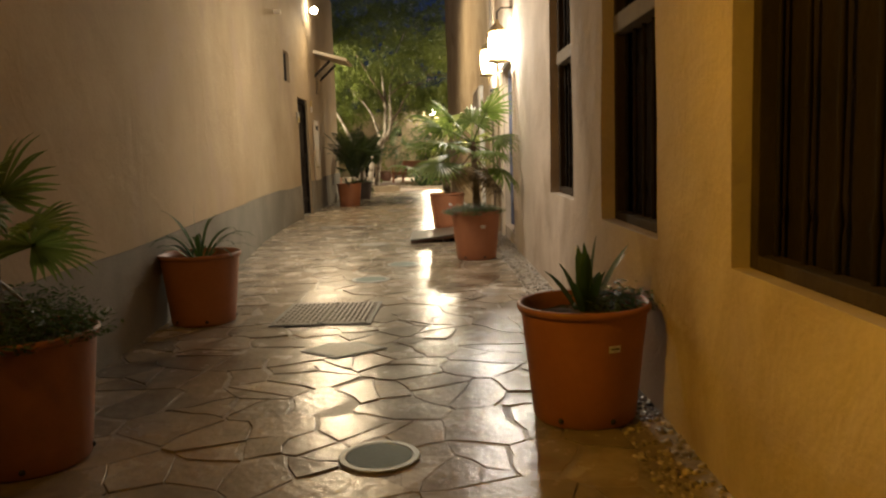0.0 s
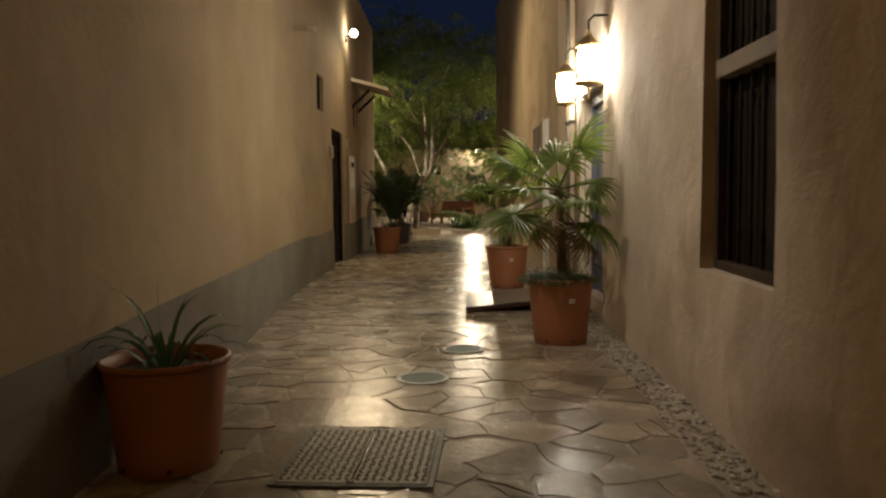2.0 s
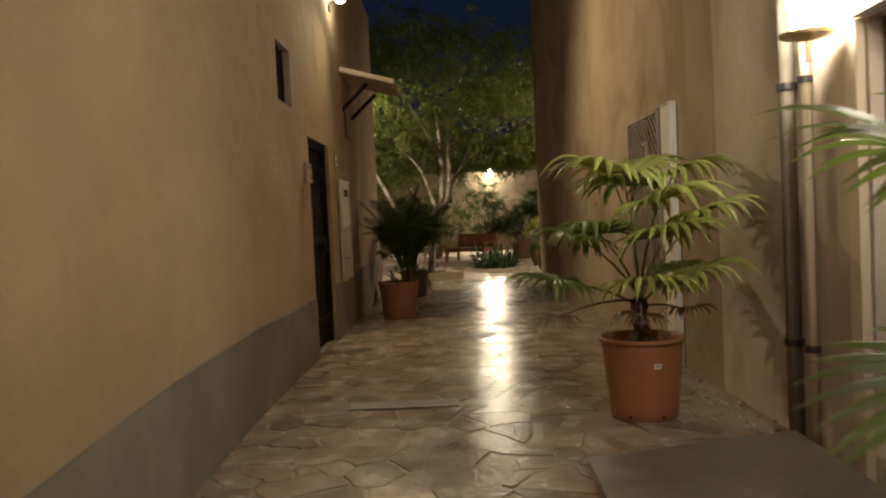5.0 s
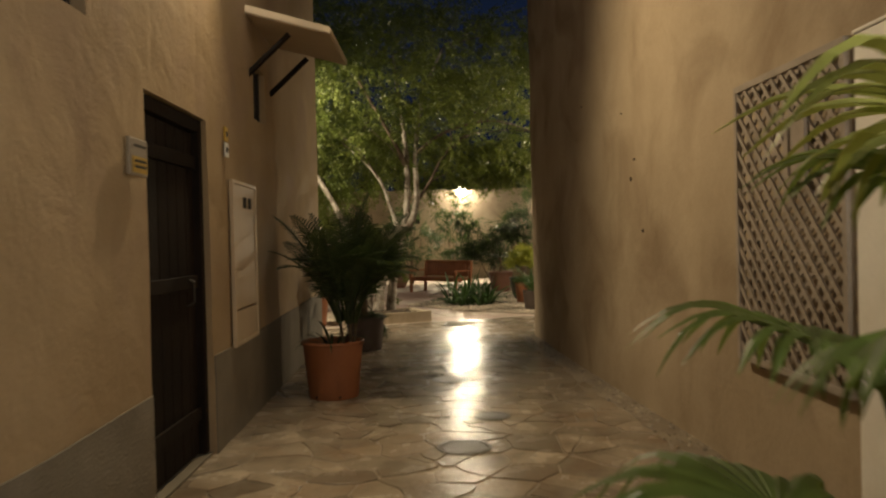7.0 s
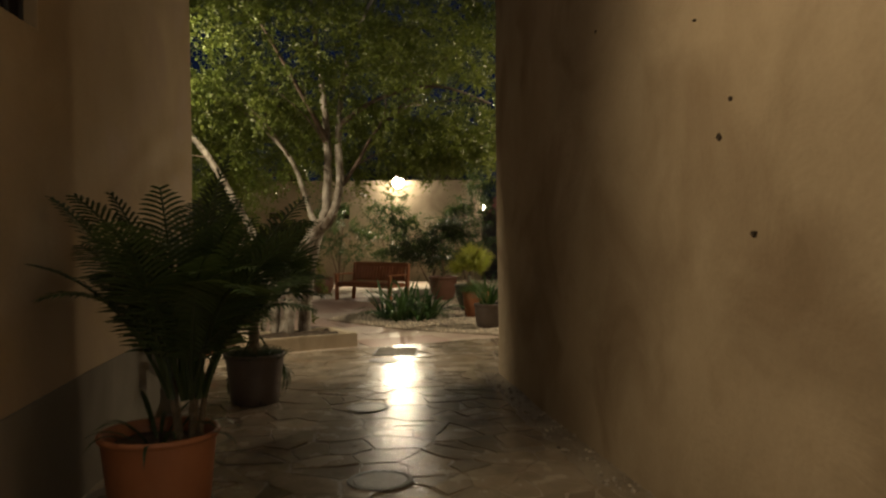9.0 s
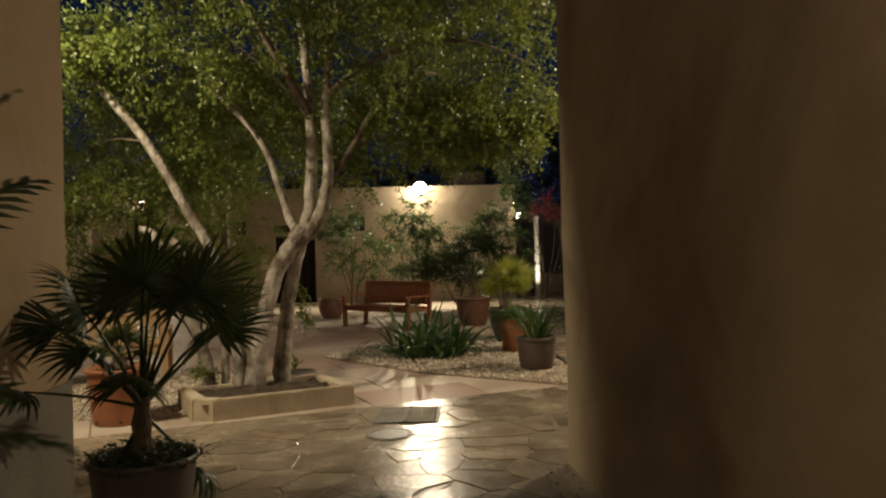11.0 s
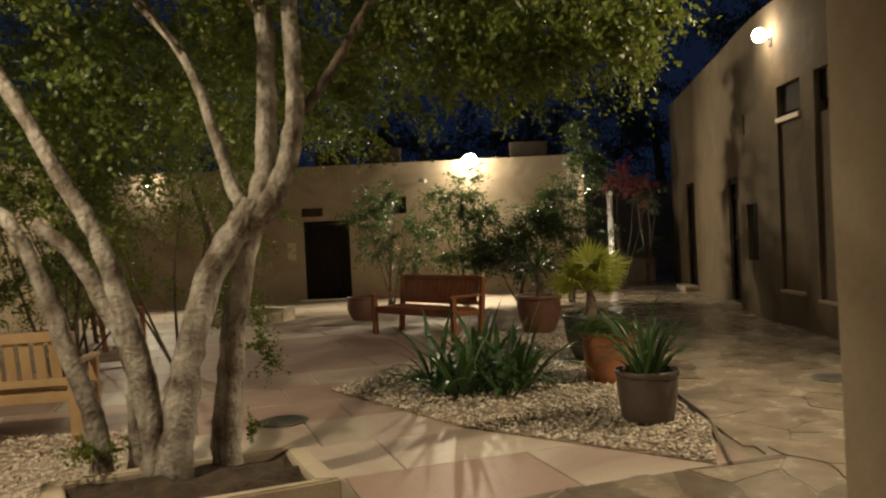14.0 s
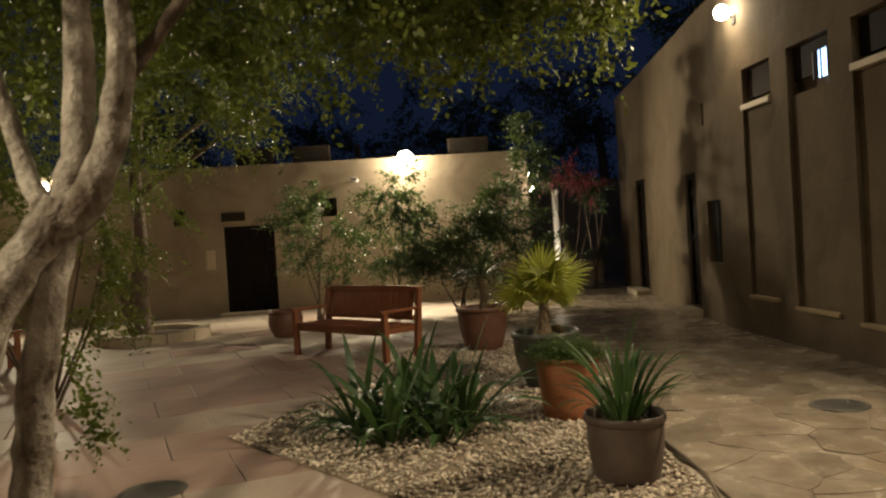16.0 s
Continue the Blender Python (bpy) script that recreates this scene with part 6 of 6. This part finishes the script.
leaf_cloud("trunk_foliage", [((-2.1, 23.0, 1.65), 0.14), ((-2.0, 22.85, 1.35), 0.12), ((-1.95, 22.8, 0.95), 0.10), ((-2.15, 22.8, 0.35), 0.14), ((-1.2, 23.05, 1.2), 0.12), ((-1.15, 23.05, 0.8), 0.10), ((-2.5, 23.0, 1.75), 0.16), ((-1.3, 23.0, 0.25), 0.14)], 150, LEAF_TREE, tree, 0.03, 10, 6, 0.2, 0.16)

# trees and bushes behind
tree2 = thing("shade_tree", (0, 0, 0), "dark leaning tree in a round stone kerb by the court wall", "tree")
for k, (pts, rad) in enumerate((([(-4.35, 33.6, 0.0), (-4.38, 33.6, 0.8), (-4.30, 33.65, 1.7), (-4.30, 33.6, 3.0), (-4.0, 33.6, 4.6)], [0.20, 0.15, 0.12, 0.10, 0.05]), ([(-4.45, 33.6, 0.05), (-4.65, 33.6, 1.0), (-4.85, 33.6, 1.9), (-5.2, 33.5, 3.2)], [0.14, 0.11, 0.09, 0.05]), ([(-4.30, 33.6, 2.5), (-3.5, 33.4, 2.95), (-2.6, 33.2, 3.45), (-1.6, 33.0, 3.9)], [0.07, 0.05, 0.035, 0.015]), ([(-4.3, 33.6, 2.9), (-3.4, 33.8, 3.6), (-2.4, 33.9, 4.3)], [0.06, 0.04, 0.02]))):
    p, r = smooth_path(list(zip(pts, rad)), 6)
    bm = bmesh.new()
    tube(bm, p, r, 10, 0.2, k)
    part("trunk" if k < 2 else "branch", bm, BARK_DARK, tree2, smooth=True)
leaf_cloud("crown", [((-4.2, 33.0, 5.0), 1.5), ((-2.8, 33.0, 4.9), 1.3), ((-5.8, 32.5, 4.6), 1.5), ((-1.7, 32.6, 4.7), 1.0), ((-3.2, 31.5, 4.9), 1.2), ((-6.6, 31.0, 4.2), 1.3), ((-3.6, 32.2, 2.9), 0.9), ((-6.8, 31.0, 3.2), 1.0), ((-4.4, 31.5, 3.7), 0.9), ((-2.6, 32.4, 3.8), 0.8), ((0.2, 32.5, 5.9), 1.1), ((1.4, 32.5, 6.0), 1.0), ((1.0, 32.6, 5.1), 0.7)], 6000, LEAF_TREE, tree2, 0.05, 12, 15, 0.3, 0.45)
rk = thing("round_planter", (-4.15, 33.5, 0), "low round cream kerb around a tree", "planter")
for k in range(12):
    a0, a1 = 2 * math.pi * k / 12 + 0.012, 2 * math.pi * (k + 1) / 12 - 0.012
    bm = bmesh.new()
    vs = [[bm.verts.new((q * math.cos(a), q * math.sin(a), z)) for q, z in ((0.78, -0.03), (0.96, -0.03), (0.96, 0.17), (0.78, 0.17))] for a in (a0, (a0 + a1) / 2, a1)]
    for u, w in zip(vs, vs[1:]):
        for i in range(4):
            bm.faces.new((u[i], u[(i + 1) % 4], w[(i + 1) % 4], w[i]))
    bm.faces.new(vs[0][::-1])
    bm.faces.new(vs[-1])
    bmesh.ops.recalc_face_normals(bm, faces=bm.faces[:])
    part("kerb", bm, KERB, rk)
bm = bmesh.new()
lathe(bm, [(0, 0.10), (0.4, 0.11), (0.79, 0.09)], 24)
part("soil", bm, SOIL, rk, "dark soil")
bush("tall_bush", (-1.4, 35.0, 0), [((0, 0, 2.2), 0.45), ((-0.4, 0.1, 1.9), 0.45), ((0.4, 0, 1.7), 0.5), ((-0.2, -0.2, 1.3), 0.45), ((0.2, 0, 2.5), 0.25), ((0.5, 0, 1.1), 0.4)], 900, LEAF_BUSH, "loose grey-green shrub before the court wall", 81)
bush("tall_bush", (0.2, 34.6, 0), [((0, 0, 2.3), 0.5), ((0.3, 0, 1.8), 0.5), ((-0.4, 0, 1.6), 0.55), ((0.5, 0.1, 1.2), 0.5), ((0, -0.2, 1.0), 0.5), ((0.1, 0, 2.65), 0.25)], 1300, LEAF_BUSH, "tall grey-green shrub under the court lamp", 82)
bush("tall_bush", (1.3, 34.0, 0), [((0, 0, 1.4), 0.6), ((0.4, 0, 1.7), 0.45), ((-0.5, 0, 1.1), 0.5), ((0.2, 0, 0.8), 0.5)], 1500, LEAF_DARK, "dense dark shrub before the court wall", 83)
bush("tall_bush", (2.35, 34.4, 0), [((0, 0, 2.2), 0.55), ((0.3, 0, 2.7), 0.4), ((-0.3, 0, 1.7), 0.55), ((0.3, 0, 1.3), 0.5), ((0.0, 0, 0.8), 0.45), ((0.5, 0, 3.1), 0.35), ((0.45, 0, 3.6), 0.25)], 1500, LEAF_BUSH, "tall leafy shrub at the end of the court wall", 84)
bush("flowering_vine", (4.0, 37.2, 0), [((0, 0, 2.9), 0.4), ((0.35, 0, 2.6), 0.35), ((-0.3, 0, 2.6), 0.3), ((0.7, 0, 2.3), 0.3)], 260, LEAF_RED, "crimson flowering vine over the white column", 85, 0.05, 4)
bush("climbing_bush", (4.9, 38.2, 0), [((0, 0, 2.3), 0.4), ((0.2, 0, 1.8), 0.35), ((-0.3, 0, 2.6), 0.35), ((0.2, 0.2, 1.1), 0.3)], 300, LEAF_BUSH, "loose climbing shrub by the back lane", 86, 0.05, 3)
for k, (x, y, h, n) in enumerate(((-4.2, 26.5, 2.9, 1500), (-5.4, 25.0, 3.2, 1700), (-6.4, 27.5, 3.0, 1400), (-3.4, 27.8, 2.4, 800), (-5.0, 28.6, 2.6, 1000), (-6.8, 23.6, 3.2, 1300))):
    r5 = random.Random(90 + k)
    cl = [((r5.uniform(-0.8, 0.8), r5.uniform(-0.5, 0.5), h * r5.uniform(0.35, 1.0)), r5.uniform(0.4, 0.75)) for _ in range(9)]
    bush("garden_bush", (x, y, 0), cl, n, LEAF_TREE, "tall fine-leaved green shrub behind the benches", 90 + k, 0.042, 6, hang=0.3)
for k, (x, y, h) in enumerate(((7.5, 47.0, 7.0), (3.5, 48.5, 6.5), (-1.0, 47.5, 6.5), (10.5, 43.0, 8.0), (-6.5, 46.5, 7.0))):
    t = thing("far_tree", (x, y, 0), "dark tree crown behind the court's roofs", "tree", "trees behind the roofs")
    bm = bmesh.new()
    p, r = smooth_path([((0, 0, 0), 0.28), ((0.1, 0, h * 0.4), 0.2), ((-0.1, 0.1, h * 0.75), 0.1)], 5)
    tube(bm, p, r, 8, 0.2, k)
    part("trunk", bm, BARK_DARK, t)
    r6 = random.Random(60 + k)
    leaf_cloud("crown", [((r6.uniform(-2, 2), r6.uniform(-1.5, 1.5), h * r6.uniform(0.55, 1.0)), r6.uniform(0.9, 1.5)) for _ in range(10)], 1300, LEAF_DARK, t, 0.10, 10, 60 + k, 0.2, 0.6)


# ---- benches ----
def bench(at, turn, w, mat, label, slats=12, fill=0.36):
    """A slatted garden bench: its seat looks to -y, its back stands at +y."""
    t = thing("garden_bench", at, label, "bench", turn=turn)
    for sx in (-1, 1):
        x = sx * (w / 2 - 0.035)
        part("front_leg", boxes(((x - 0.035, -0.30, 0), (x + 0.035, -0.23, 0.60)), bevel=0.006), mat, t)
        bm = boxes(((x - 0.035, 0.23, 0), (x + 0.035, 0.30, 0.88)), bevel=0.006)
        for v in bm.verts:
            v.co.y += max(0, v.co.z - 0.4) * 0.18
        part("back_leg", bm, mat, t)
        part("armrest", boxes(((x - 0.04, -0.34, 0.602), (x + 0.04, 0.27, 0.635)), bevel=0.006), mat, t)
        part("side_rail", boxes(((x - 0.018, -0.228, 0.34), (x + 0.018, 0.228, 0.41)), bevel=0.004), mat, t)
    part("front_rail", boxes(((-w / 2 + 0.072, -0.29, 0.33), (w / 2 - 0.072, -0.25, 0.41)), bevel=0.004), mat, t)
    part("stretcher", boxes(((-w / 2 + 0.072, 0.25, 0.33), (w / 2 - 0.072, 0.29, 0.41)), bevel=0.004), mat, t)
    for k in range(6):
        y0 = -0.29 + k * 0.09
        part("seat_slat", boxes(((-w / 2 + 0.072, y0, 0.412), (w / 2 - 0.072, y0 + 0.075, 0.434)), bevel=0.004), mat, t)
    part("lower_back_rail", boxes(((-w / 2 + 0.072, 0.255, 0.46), (w / 2 - 0.072, 0.295, 0.52)), bevel=0.004), mat, t)
    bm = boxes(((-w / 2 + 0.072, 0.325, 0.81), (w / 2 - 0.072, 0.37, 0.89)), bevel=0.006)
    part("top_rail", bm, mat, t)
    for k in range(slats):
        x = -w / 2 + 0.10 + (w - 0.2) * (k + 0.5) / slats
        hw = min(0.046, (w - 0.2) / slats * fill)
        bm = boxes(((x - hw, 0.268, 0.52), (x + hw, 0.286, 0.812)), bevel=0.003)
        for v in bm.verts:
            v.co.y += (v.co.z - 0.5) * 0.2
        part("back_slat", bm, mat, t)
    return t


bench((-0.46, 30.0, 0.0), -46, 1.85, BENCH_RED, "red-brown slatted wooden bench with armrests", 16, 0.47)
bench((-3.72, 24.45, 0.0), 190, 1.5, BENCH_PALE, "pale teak slatted bench seen from behind the tree", 12)
bench((-5.3, 30.4, 0.0), 120, 1.5, BENCH_RED, "red-brown slatted bench under the dark tree", 14)

# ---- single flagstones of the alley floor ----
for k in near_stones:
    c, poly = stones[k]
    v, f = slab_faces(poly, c, 0.003 * pave_rng.uniform(-1, 1), -0.03, tilt=stone_tilt())
    me = bpy.data.meshes.new("flagstone")
    me.from_pydata(v, [], f)
    me.materials.append(STONE)
    shared("flagstone", me, floor, Matrix.Translation((c.x, c.y, 0)))
